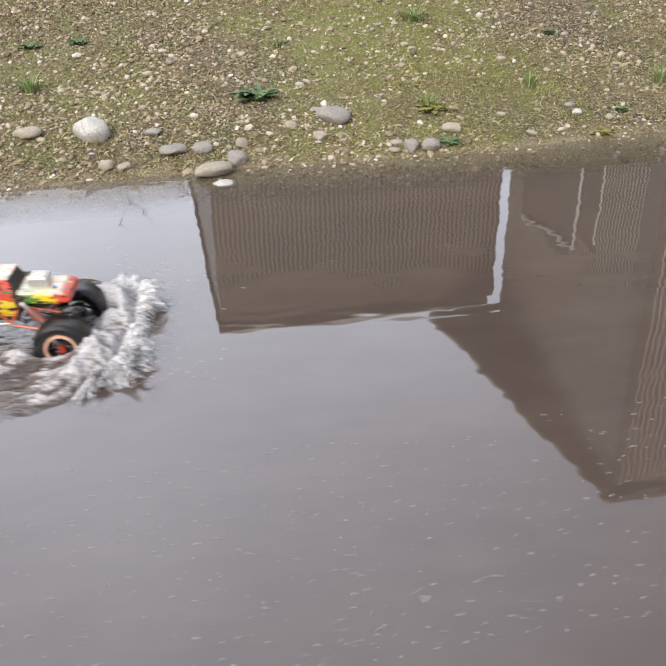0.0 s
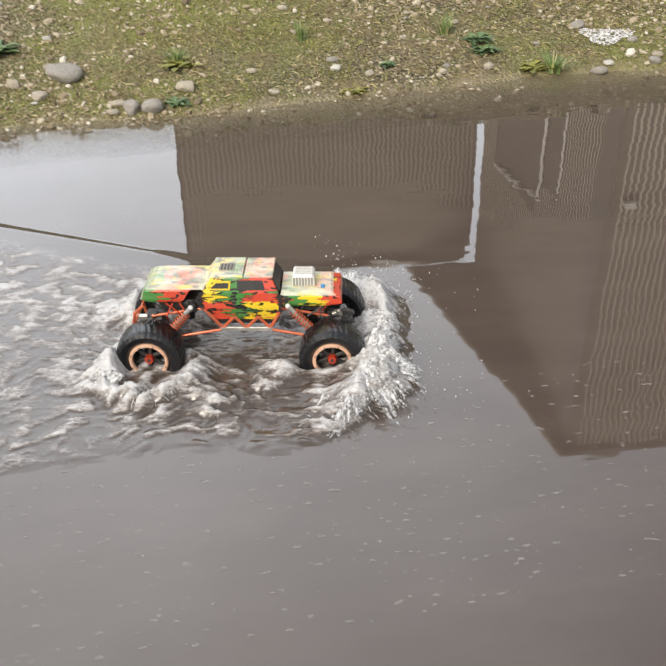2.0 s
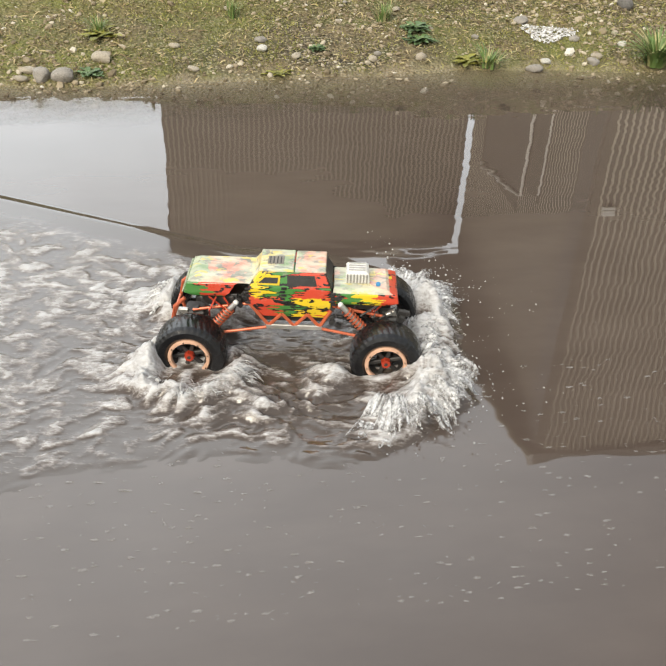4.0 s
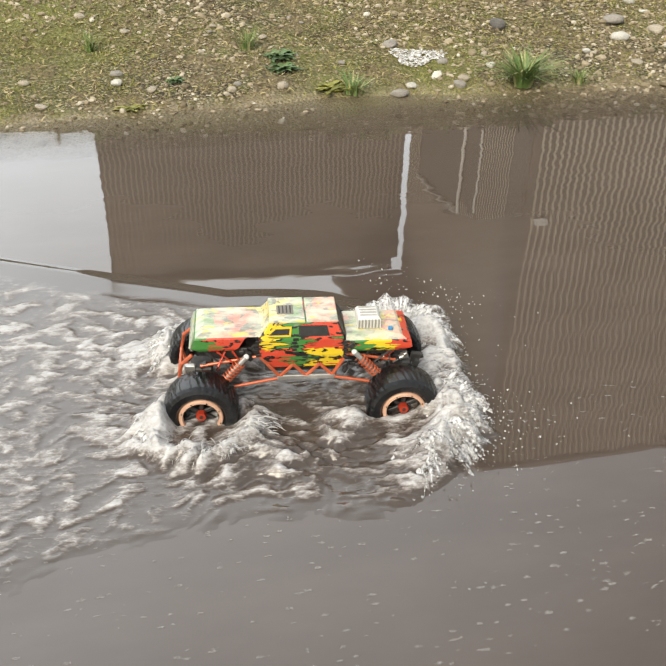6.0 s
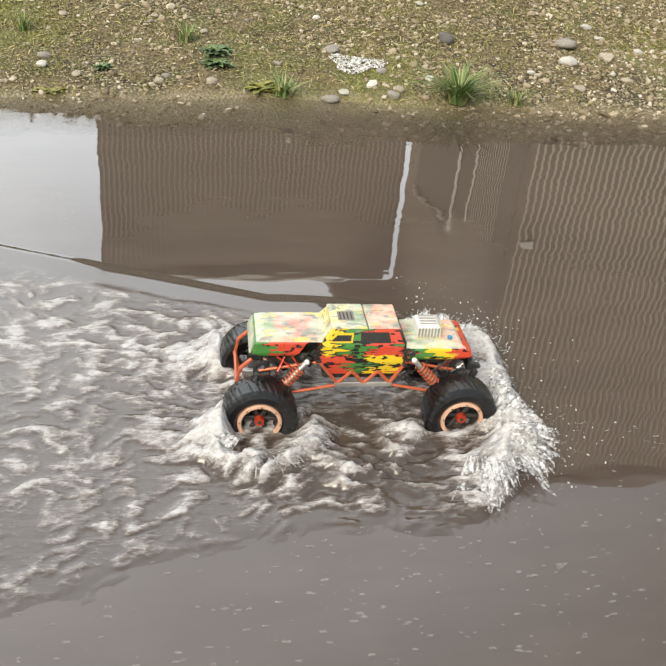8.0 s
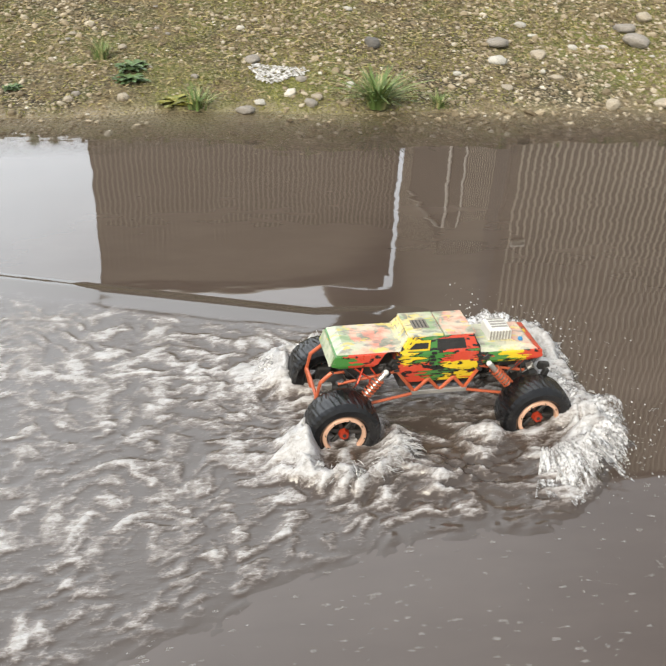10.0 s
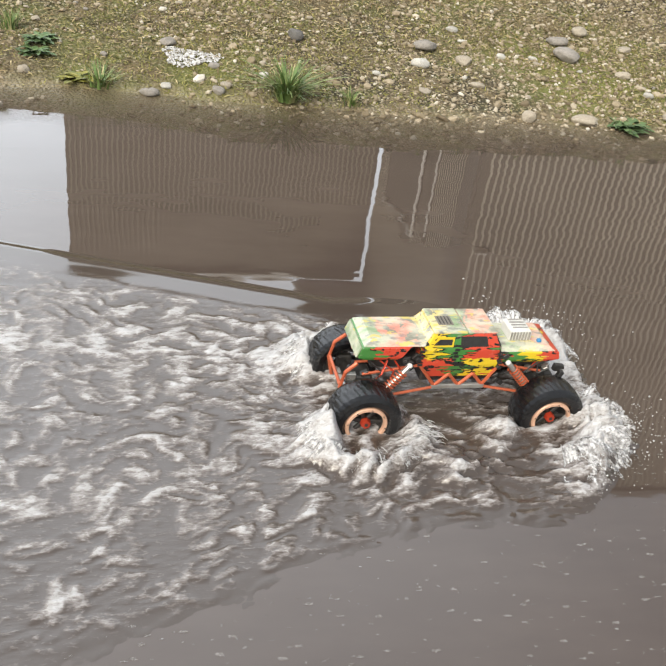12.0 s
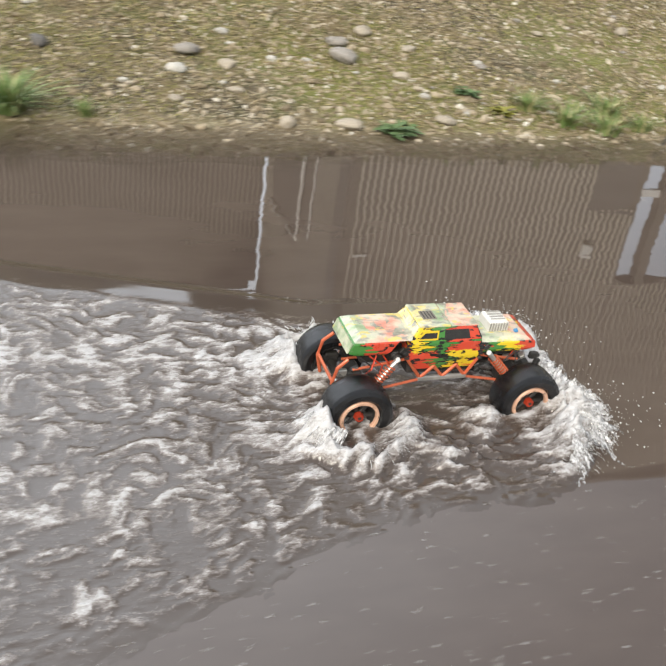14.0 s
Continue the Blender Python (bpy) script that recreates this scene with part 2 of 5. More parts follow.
def splash_material():
    k = Nodes("splash_water", (0.82, 0.82, 0.82), 0.12)
    n = k.noise(60.0, 3.0, k.local())
    k.colour(k.mix(n, (0.6, 0.59, 0.58), (0.9, 0.9, 0.9)))
    k.b.inputs["Transmission Weight"].default_value = 0.5
    k.b.inputs["IOR"].default_value = 1.33
    return k.m


def bubble_material():
    k = Nodes("dull_bubbles", (0.34, 0.315, 0.30), 0.7)
    k.b.inputs["Specular IOR Level"].default_value = 0.0
    k.b.inputs["Alpha"].default_value = 0.40
    k.colour(k.mix(k.noise(40.0, 2.0, k.local()), (0.24, 0.22, 0.205), (0.42, 0.40, 0.385)))
    return k.m


def ground_material():
    k = Nodes("gravelly_soil", (0.15, 0.12, 0.08), 0.9)
    p = k.where()
    broad, mid, fine = k.noise(0.8, 4.0, p), k.noise(6.0, 5.0, p), k.noise(55.0, 5.0, p)
    soil = k.ramp(fine, [(0.3, (0.07, 0.052, 0.024)), (0.55, (0.18, 0.14, 0.07)), (0.75, (0.30, 0.245, 0.135))])
    grit = k.add("TexVoronoi", Scale=75.0)
    k.link(p, grit.inputs["Vector"])
    shade = k.add("SeparateColor")
    k.link(grit.outputs["Color"], shade.inputs[0])
    chips = k.ramp(shade.outputs[0], [(0.0, (0.09, 0.07, 0.04)), (0.5, (0.21, 0.17, 0.10)), (0.85, (0.36, 0.31, 0.21)), (1.0, (0.50, 0.45, 0.34))])
    chips = k.mix(k.range(grit.outputs["Distance"], 0.35, 0.6), chips, (0.03, 0.022, 0.012))
    base = k.mix(k.range(mid, 0.35, 0.55), soil, chips)
    moss = k.mix(fine, (0.075, 0.085, 0.016), (0.25, 0.255, 0.065))
    cover = k.range(k.maths("ADD", broad, k.maths("MULTIPLY", mid, 0.6)), 0.70, 0.95)
    base = k.mix(k.maths("MULTIPLY", cover, 0.85), base, moss)
    split = k.add("SeparateXYZ")
    k.link(p, split.inputs[0])
    wet = k.range(k.maths("ADD", split.outputs["Z"], k.maths("MULTIPLY", mid, 0.03)), 0.018, 0.045, 1.0, 0.0)
    k.colour(k.mix(k.maths("MULTIPLY", wet, 0.55), base, (0.27, 0.215, 0.125)))
    k.rough(k.range(wet, 0.0, 1.0, 0.92, 0.35))
    k.bump(k.maths("ADD", fine, k.maths("MULTIPLY", grit.outputs["Distance"], -0.8)), 0.9, 0.012)
    return k.m


def island_material(name, stops, rough=0.8, bump=0.3, scale=90.0, sheen=None):
    """Each small piece of a joined mesh takes its own shade."""
    k = Nodes(name, (0.3, 0.3, 0.3), rough)
    r = k.add("NewGeometry").outputs["Random Per Island"]
    n = k.noise(scale, 3.0, k.where())
    c = k.ramp(r, stops)
    k.colour(k.mix(k.range(n, 0.3, 0.7, 0.0, 0.3), c, (0.15, 0.12, 0.07)))
    k.bump(n, bump, 0.003)
    return k.m


def stone_material(name, a, b):
    k = Nodes(name, a, 0.75)
    p = k.local()
    r = k.add("ObjectInfo").outputs["Random"]
    big, fine = k.noise(14.0, 5.0, p), k.noise(90.0, 4.0, p)
    c = k.mix(k.range(big, 0.3, 0.7), a, b)
    c = k.mix(k.maths("MULTIPLY", r, 0.35), c, (0.17, 0.15, 0.12))
    dirt = k.range(k.maths("ADD", fine, k.maths("MULTIPLY", big, 0.5)), 0.85, 1.0)
    k.colour(k.mix(dirt, c, (0.10, 0.085, 0.055)))
    k.bump(k.maths("ADD", fine, big), 0.4, 0.006)
    return k.m


def paint_material(name, sky_sheen):
    """Camouflage in flame-edged patches of red, yellow, green and black."""
    k = Nodes(name, (0.6, 0.1, 0.05), 0.32)
    p = k.local()
    split = k.add("SeparateXYZ")
    k.link(p, split.inputs[0])
    x, z = split.outputs["X"], split.outputs["Z"]
    lick = k.maths("SUBTRACT", k.noise(1.0, 1.0, k.stretch(p, (14.0, 14.0, 140.0))), 0.5)
    blot = k.maths("SUBTRACT", k.noise(1.0, 2.0, k.stretch(p, (50.0, 50.0, 75.0))), 0.5)
    x2 = k.maths("ADD", k.maths("ADD", x, k.maths("MULTIPLY", lick, 0.15)), k.maths("MULTIPLY", blot, 0.05))
    u = k.range(x2, -0.04, 0.48)
    red, yellow, green, black = (0.55, 0.06, 0.028), (0.70, 0.50, 0.02), (0.055, 0.20, 0.04), (0.012, 0.011, 0.010)
    upper = k.ramp(u, [(0.0, green), (0.13, red), (0.29, black), (0.32, yellow), (0.405, black), (0.425, green), (0.51, black), (0.525, red), (0.66, black), (0.69, green), (0.77, yellow), (0.88, red)], True)
    lower = k.ramp(u, [(0.0, green), (0.15, red), (0.45, green), (0.52, black), (0.545, yellow), (0.665, red), (0.71, green), (0.79, yellow), (0.89, red)], True)
    zz = k.maths("ADD", z, k.maths("MULTIPLY", blot, 0.03))
    c = k.mix(k.range(zz, 0.198, 0.201, 1.0, 0.0), upper, lower)
    soot = k.maths("ADD", k.noise(1.0, 3.0, k.stretch(p, (40.0, 40.0, 90.0))), k.maths("MULTIPLY", blot, 0.3))
    c = k.mix(k.range(soot, 0.588, 0.602), c, black)
    wear = k.noise(70.0, 5.0, p)
    c = k.mix(k.range(wear, 0.62, 0.72, 0.0, 0.6), c, (0.30, 0.26, 0.22))
    if sky_sheen:
        # cream mixed into the paint imitates the sky's sheen on top faces
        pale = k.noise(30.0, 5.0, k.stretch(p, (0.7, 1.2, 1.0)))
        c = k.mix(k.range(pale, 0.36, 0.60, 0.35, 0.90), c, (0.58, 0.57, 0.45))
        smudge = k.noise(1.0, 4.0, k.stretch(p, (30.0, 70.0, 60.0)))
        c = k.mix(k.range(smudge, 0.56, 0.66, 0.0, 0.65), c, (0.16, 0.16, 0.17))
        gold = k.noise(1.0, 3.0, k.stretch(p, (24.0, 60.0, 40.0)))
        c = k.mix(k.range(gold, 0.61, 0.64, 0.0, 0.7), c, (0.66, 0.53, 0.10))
    k.colour(c)
    k.b.inputs["Coat Weight"].default_value = 0.35
    k.rough(k.range(wear, 0.3, 0.7, 0.25, 0.5))
    k.bump(wear, 0.1, 0.001)
    return k.m


WATER, WAKE, SPLASH, SOIL = water_material(), wake_material(), splash_material(), ground_material()
SHEET = sheet_material()
BUBBLE = bubble_material()
PEBBLE = island_material("pebbles", [(0.0, (0.11, 0.082, 0.048)), (0.35, (0.25, 0.20, 0.125)), (0.7, (0.38, 0.315, 0.22)), (0.93, (0.52, 0.46, 0.36)), (1.0, (0.70, 0.66, 0.58))])
STRAW = island_material("straw", [(0.0, (0.08, 0.052, 0.026)), (0.4, (0.28, 0.205, 0.10)), (0.75, (0.50, 0.41, 0.23)), (1.0, (0.30, 0.28, 0.08))], 0.9)
SPROUT = island_material("short_grass", [(0.0, (0.11, 0.125, 0.022)), (0.5, (0.24, 0.24, 0.05)), (1.0, (0.38, 0.355, 0.10))], 0.8)
GRASS = island_material("grass_blades", [(0.0, (0.07, 0.14, 0.03)), (0.55, (0.15, 0.25, 0.06)), (0.8, (0.28, 0.33, 0.12)), (1.0, (0.45, 0.40, 0.20))], 0.6)
LEAF = island_material("weed_leaves", [(0.0, (0.05, 0.105, 0.035)), (0.6, (0.10, 0.185, 0.06)), (1.0, (0.17, 0.26, 0.10))], 0.6)
YELLOW_LEAF = island_material("yellowed_leaves", [(0.0, (0.14, 0.15, 0.025)), (0.6, (0.26, 0.25, 0.03)), (1.0, (0.33, 0.31, 0.06))], 0.6)
DEBRIS = island_material("white_debris", [(0.0, (0.30, 0.29, 0.27)), (0.4, (0.62, 0.61, 0.60)), (0.8, (0.76, 0.76, 0.76)), (1.0, (0.2, 0.18, 0.15))], 0.8)
ROCKS = [stone_material("pale_stone", (0.62, 0.60, 0.55), (0.42, 0.40, 0.36)), stone_material("beige_stone", (0.48, 0.42, 0.33), (0.33, 0.285, 0.22)),
         stone_material("grey_stone", (0.36, 0.33, 0.295), (0.24, 0.22, 0.195)), stone_material("dark_stone", (0.09, 0.085, 0.08), (0.17, 0.16, 0.15))]
RUBBER = plain("tyre_rubber", (0.004, 0.004, 0.005), (0.012, 0.012, 0.013), 0.26, 0, 60, 0.35)
RING = plain("peach_beadlock", (0.70, 0.44, 0.31), (0.56, 0.33, 0.22), 0.4, 0.1, 50)
RED_METAL = plain("red_anodised_metal", (0.60, 0.07, 0.03), (0.42, 0.045, 0.02), 0.35, 0.4, 60)
ORANGE = plain("orange_red_frame", (0.58, 0.14, 0.06), (0.40, 0.09, 0.04), 0.4, 0.25, 60)
BLACK = plain("black_plastic", (0.013, 0.013, 0.013), (0.04, 0.036, 0.033), 0.5, 0, 70)
STEEL = plain("worn_aluminium", (0.55, 0.53, 0.50), (0.36, 0.34, 0.31), 0.35, 0.7, 60)
WHITE = plain("white_plastic", (0.72, 0.71, 0.68), (0.55, 0.53, 0.48), 0.4, 0, 40)
YELLOW = plain("yellow_paint", (0.70, 0.50, 0.02), (0.55, 0.38, 0.02), 0.35, 0, 60)
BLUE = plain("blue_plastic", (0.05, 0.25, 0.5), (0.03, 0.17, 0.36), 0.4, 0, 40)
PAINT, PALE_SHEEN = paint_material("camouflage_paint", False), paint_material("sheen_camouflage_paint", True)
CLADDING = plain("brown_grey_cladding", (0.155, 0.134, 0.102), (0.205, 0.178, 0.138), 0.6, 0, 1.5, 0.1)
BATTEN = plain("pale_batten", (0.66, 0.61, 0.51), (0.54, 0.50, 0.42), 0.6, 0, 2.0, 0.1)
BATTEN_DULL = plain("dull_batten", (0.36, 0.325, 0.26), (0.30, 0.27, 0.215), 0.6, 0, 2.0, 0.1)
TRIM = plain("white_trim", (0.88, 0.87, 0.85), (0.82, 0.80, 0.77), 0.5, 0, 2.0, 0.05)
DOOR_GREY = plain("grey_door_sheet", (0.165, 0.148, 0.122), (0.20, 0.178, 0.150), 0.5, 0, 0.8, 0.05)
LIGHT_WALL = plain("pale_grey_render", (0.42, 0.42, 0.41), (0.33, 0.33, 0.32), 0.8, 0, 1.5, 0.1)
ROOFING = plain("grey_roof_sheet", (0.2, 0.19, 0.18), (0.28, 0.26, 0.25), 0.6, 0, 1.0, 0.1)
BARK = plain("grey_bark", (0.09, 0.075, 0.06), (0.15, 0.13, 0.105), 0.9, 0, 30, 0.5)


# ---- ground and water ----
def shore(x):
    """The far waterline's distance."""
    return np.interp(x, [-3, 0, 1, 2.4, 3.5, 5, 6, 7.6, 12], [2.62, 2.66, 2.71, 2.74, 2.86, 2.87, 2.91, 3.0, 3.05]) + 0.035 * pnoise(np.asarray(x) * 2.1, 0.5, 3)


def terrain(x, y):
    """Height of the flooded lane, the gravel bank and its crest, and the yard behind."""
    v = y - shore(x)
    k = np.interp(x, [0.0, 1.2, 3.4, 4.6], [0.0425, 0.0425, 0.0494, 0.0548])
    top = 4.6 + 0.12 * pnoise(x * 0.7, 4.2, 8)
    w = np.clip(v, 0, top)
    bank = 0.02 + 0.15 * w + k * w * w - 0.02 * np.exp(-w / 0.05)
    bank = bank - 0.45 * smooth(v, top, top + 3.0)
    bed = np.maximum(0.10 * v, -0.055)
    near = -0.055 + 0.35 * smooth(-y, 0.1, 2.6)
    z = np.where(v > 0, bank, np.maximum(bed, near))
    rough = np.clip((v + 0.1) / 0.4, 0.1, 1) * np.where(v > 9, 0.4, 1)
    z = z + rough * (0.012 * fbm(x * 2.3, y * 2.3, 5, 3) + 0.005 * fbm(x * 11, y * 11, 9, 3))
    ruts = 0.012 * np.exp(-((v - 0.62 - 0.05 * np.sin(x * 1.1)) / 0.05) ** 2) + 0.010 * np.exp(-((v - 0.95) / 0.06) ** 2)
    return z - np.where(v > 0, ruts, 0)


def spaced(stretches):
    out = []
    for lo, hi, step in stretches:
        out += list(np.arange(lo, hi, step))
    return np.array(out + [stretches[-1][1]])


def build_ground():
    xs = spaced([(-600, -60, 60), (-60, -12, 3), (-12, -4, 0.4), (-4, 10.5, 0.03), (10.5, 24, 0.4), (24, 60, 3), (60, 600, 60)])
    ys = spaced([(-600, -40, 70), (-40, -4, 3), (-4, 2.2, 0.3), (2.2, 5.2, 0.025), (5.2, 9.0, 0.1), (9.0, 40, 1.5), (40, 600, 70)])
    gx, gy = np.meshgrid(xs, ys)
    gz = terrain(gx, gy)
    n, m = len(xs), len(ys)
    i = np.arange(n * m).reshape(m, n)
    f = np.stack([i[:-1, :-1], i[:-1, 1:], i[1:, 1:], i[1:, :-1]], -1).reshape(-1, 4)
    ground = new("ground", mesh_np("ground", np.stack([gx, gy, gz], -1).reshape(-1, 3), f))
    ground.data.materials.append(SOIL)
    tagged(ground, "brown gravelly bank with moss and muddy water edge", "ground", kind="structure")
    xs, ys = spaced([(-80, -6, 4), (-6, 12, 0.06), (12, 80, 4)]), spaced([(-0.9, 2.2, 0.2), (2.2, 3.3, 0.04)])
    gx, gy = np.meshgrid(xs, ys)
    n, m = len(xs), len(ys)
    i = np.arange(n * m).reshape(m, n)
    f = np.stack([i[:-1, :-1], i[:-1, 1:], i[1:, 1:], i[1:, :-1]], -1).reshape(-1, 4)
    water = new("water", mesh_np("water", np.stack([gx, gy, gx * 0], -1).reshape(-1, 3), f))
    depth = water.data.attributes.new("depth", "FLOAT", "POINT")
    depth.data.foreach_set("value", np.where(gy > 1.5, -terrain(gx, gy), 0.06).clip(0, 0.06).ravel().astype(np.float32))
    water.data.materials.append(WATER)
    tagged(water, "murky brown flood water mirroring sky and sheds", "water", kind="structure")


build_ground()


# ---- the sheds behind the bank, seen mirrored in the water ----
def wall(name, p, q, z0, z1, thick, material, parent):
    """An upright wall from p to q; its outer face lies on that line, to its right."""
    d = Vector((q[0] - p[0], q[1] - p[1], 0))
    inn = Vector((-d.y, d.x, 0)).normalized() * thick
    bm = loft([[(p[0], p[1], z), (q[0], q[1], z), (q[0] + inn.x, q[1] + inn.y, z), (p[0] + inn.x, p[1] + inn.y, z)] for z in (z0, z1)])
    return part(name, bm, material, parent)


def battens(p, q, z0, z1, pitch, parent, skip=(), proud=0.02, half=0.014, material=None):
    """Pale upright cover strips on a wall's outer face."""
    d = Vector((q[0] - p[0], q[1] - p[1], 0))
    length = d.length
    d.normalize()
    out = Vector((d.y, -d.x, 0)) * proud
    s = pitch * 0.5
    while s < length - 0.03:
        lo = z0
        for a, b, top in skip:
            if a < s < b:
                lo = top
        a, b = Vector((*p, 0)) + d * (s - half), Vector((*p, 0)) + d * (s + half)
        if lo < z1:
            bm = loft([[(a.x + out.x, a.y + out.y, z), (b.x + out.x, b.y + out.y, z), (b.x, b.y, z), (a.x, a.y, z)] for z in (lo, z1)])
            part("batten", bm, material or BATTEN, parent)
        s += pitch


def build_sheds():
    base = 1.0
    tall = tagged(new("gable_shed"), "brown corrugated shed with pale battens and white door trim", "building")
    tall.location = (8.87, 11.80, 0)
    low = tagged(new("long_shed"), "long brown corrugated shed with pale gutter", "building")
    low.location = (1.25, 20.2, 0)

    def rel(ob, x, y):
        return (x - ob.location.x, y - ob.location.y)

    # near block: front face, side face, roof
    c, f, s = (8.87, 11.80), (14.33, 11.80), (9.075, 19.35)
    front = wall("wall", rel(tall, *c), rel(tall, *f), base, 10.72, 0.25, CLADDING, tall)
    battens(rel(tall, 8.97, 11.80), rel(tall, *f), base, 10.68, 0.121, front, [(4.35, 5.27, 4.3)], 0.022, 0.017)
    side = wall("wall", rel(tall, *s), rel(tall, *c), base, 10.72, 0.25, CLADDING, tall)
    battens(rel(tall, *s), rel(tall, 8.89, 12.5), base, 10.68, 0.125, side, [(1.05, 4.2, 7.0), (4.05, 5.2, 6.2)], 0.006, 0.010)
    upper = wall("wall", rel(tall, 14.33, 11.80), rel(tall, 21.0, 11.80), 5.7, 10.72, 0.25, CLADDING, tall)
    battens(rel(tall, 14.33, 11.80), rel(tall, 21.0, 11.80), 5.75, 10.68, 0.121, upper)
    wall("wall", rel(tall, 14.33, 12.05), rel(tall, 14.33, 20.2), base, 10.72, 0.25, CLADDING, tall)
    wall("beam", rel(tall, 14.33, 11.87), rel(tall, 21.0, 11.87), 3.93, 4.06, 0.12, TRIM, tall)
    bm = bmesh.new()
    box(bm, (5.9, 0.0, base), (6.1, 0.2, 5.7)), box(bm, (11.8, 0.0, base), (12.0, 0.2, 5.7))
    part("post", bm, CLADDING, tall)
    bm = loft([[(-0.12, -0.12, z), (12.1, -0.12, z), (12.1, 8.45, z), (-1.47, 8.45, z)] for z in (10.72, 10.86)])
    part("roof", bm, ROOFING, tall)
    bm = bmesh.new()
    tube(bm, [(-0.18, -0.14, 10.78), (-1.53, 8.45, 10.78)], 0.07, 8)
    part("gutter", bm, TRIM, tall)
    # door with sloping white head, and a second upright trim
    def on_side(y, z, out=0.03):
        x = (y - 11.80) * 0.23 / 8.4
        return (x - out, y - 11.80, z)
    bm = loft([[on_side(15.08, z, 0.05), on_side(18.05, z + (0.42 if z > 3 else 0), 0.05), on_side(18.05, z + (0.42 if z > 3 else 0), 0), on_side(15.08, z, 0)] for z in (base, 6.44)])
    door = part("door", bm, DOOR_GREY, tall, "grey sheet sliding door")
    for name, pts, r in (("trim", [on_side(15.05, base, 0.07), on_side(15.05, 6.46, 0.07)], 0.032), ("trim", [on_side(15.03, 6.46, 0.07), on_side(18.1, 6.97, 0.07)], 0.06)):
        part(name, tube(bmesh.new(), pts, r, 6), TRIM, door)
    part("trim", tube(bmesh.new(), [on_side(14.1, base, 0.05), on_side(14.1, 6.03, 0.05)], 0.02, 6), TRIM, tall)
    bm = loft([[on_side(11.87, z, 0.05), on_side(12.45, z, 0.05), on_side(12.45, z, 0), on_side(11.87, z, 0)] for z in (base, 10.68)])
    part("corner_flashing", bm, DOOR_GREY, tall)
    # lamp and box on the front, grey hatch beside the corner
    bm = bmesh.new()
    box(bm, (0.18, -0.10, 5.12), (0.42, -0.021, 5.21), 0.01)
    part("wall_lamp", bm, TRIM, tall, "small white wall lamp")
    bm = bmesh.new()
    box(bm, (4.55, -0.10, 4.98), (4.75, -0.021, 5.2), 0.01)
    part("meter_box", bm, TRIM, tall, "small white box on the wall")
    bm = bmesh.new()
    box(bm, (4.42, -0.06, base), (5.24, 0.0, 4.28), 0.01)
    part("hatch", bm, DOOR_GREY, tall, "plain grey hatch panel")
    # far block
    front = wall("wall", (0, 0), rel(low, 9.18, 20.2), base, 10.42, 0.25, CLADDING, low)
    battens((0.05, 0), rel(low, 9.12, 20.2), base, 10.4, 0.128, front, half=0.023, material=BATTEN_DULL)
    wall("wall", rel(low, 0.55, 44.0), (0, 0.25), base, 10.42, 0.25, LIGHT_WALL, low)
    bm = loft([[(-0.1, -0.12, z), (7.76, -0.12, z), (7.76, 24, z), (-0.85, 24, z)] for z in (10.42, 10.56)])
    part("roof", bm, ROOFING, low)
    bm = bmesh.new()
    box(bm, (-0.1, -0.22, 10.44), (7.6, -0.13, 10.54), 0.01)
    part("gutter", bm, TRIM, low)
    for z in (6.5, 8.1, 9.4):
        bm = bmesh.new()
        box(bm, (-0.55, 16.0, z), (-0.40, 16.3, z + 0.12), 0.01)
        part("bracket", bm, BLACK, low)


build_sheds()


def build_dry_weed(x, y, height, seed):
    """A dead, branching stalk high on the bank."""
    rng = random.Random(seed)
    weed = tagged(new("dry_weed"), "tall dead branching weed on the bank", "weed")
    weed.location = (x, y, float(terrain(np.array([x]), np.array([y]))[0]) - 0.01)
    stalk = part("stalk", tube(bmesh.new(), [(0, 0, 0), (0.01, 0.01, height * 0.35), (-0.01, 0, height * 0.65), (0.005, 0, height * 0.95)], 0.004, 6, 0.0015), BARK, weed)
    for k in range(12):
        z = height * rng.uniform(0.25, 0.85)
        a, r = rng.uniform(0, 6.28), height * rng.uniform(0.15, 0.36)
        tip = Vector((math.cos(a) * r, math.sin(a) * r, z + r * rng.uniform(0.3, 1.1)))
        mid = Vector((tip.x * 0.5, tip.y * 0.5, z + (tip.z - z) * 0.35))
        bm = tube(bmesh.new(), [(0, 0, z), mid, tip], 0.0022, 5, 0.001)
        for j in range(4):
            s0 = mid.lerp(tip, rng.uniform(0, 1))
            e = s0 + Vector((rng.uniform(-0.05, 0.05), rng.uniform(-0.05, 0.05), rng.uniform(0.01, 0.07)))
            tube(bm, [s0, s0.lerp(e, 0.5) + Vector((0.003, 0, 0.004)), e], 0.0013, 4, 0.0007)
        part("twig", bm, BARK, stalk)


build_dry_weed(0.27, 5.0, 0.47, 4)
build_dry_weed(0.62, 5.3, 0.40, 9)
build_dry_weed(-0.10, 5.2, 0.36, 12)


def build_cable():
    z = float(terrain(np.array([7.66]), np.array([3.02]))[0])
    bm = tube(bmesh.new(), [(7.72, 3.10, z + 0.01), (7.64, 3.06, z + 0.05), (7.60, 3.03, z + 0.12), (7.63, 2.99, z + 0.05), (7.56, 2.92, z - 0.01), (7.50, 2.88, z - 0.03)], 0.006, 8)
    me = bpy.data.meshes.new("cable")
    bm.to_mesh(me)
    bm.free()
    me.materials.append(BLACK)
    tagged(new("cable", me), "thin black bent cable sticking out of the bank", "cable")


build_cable()


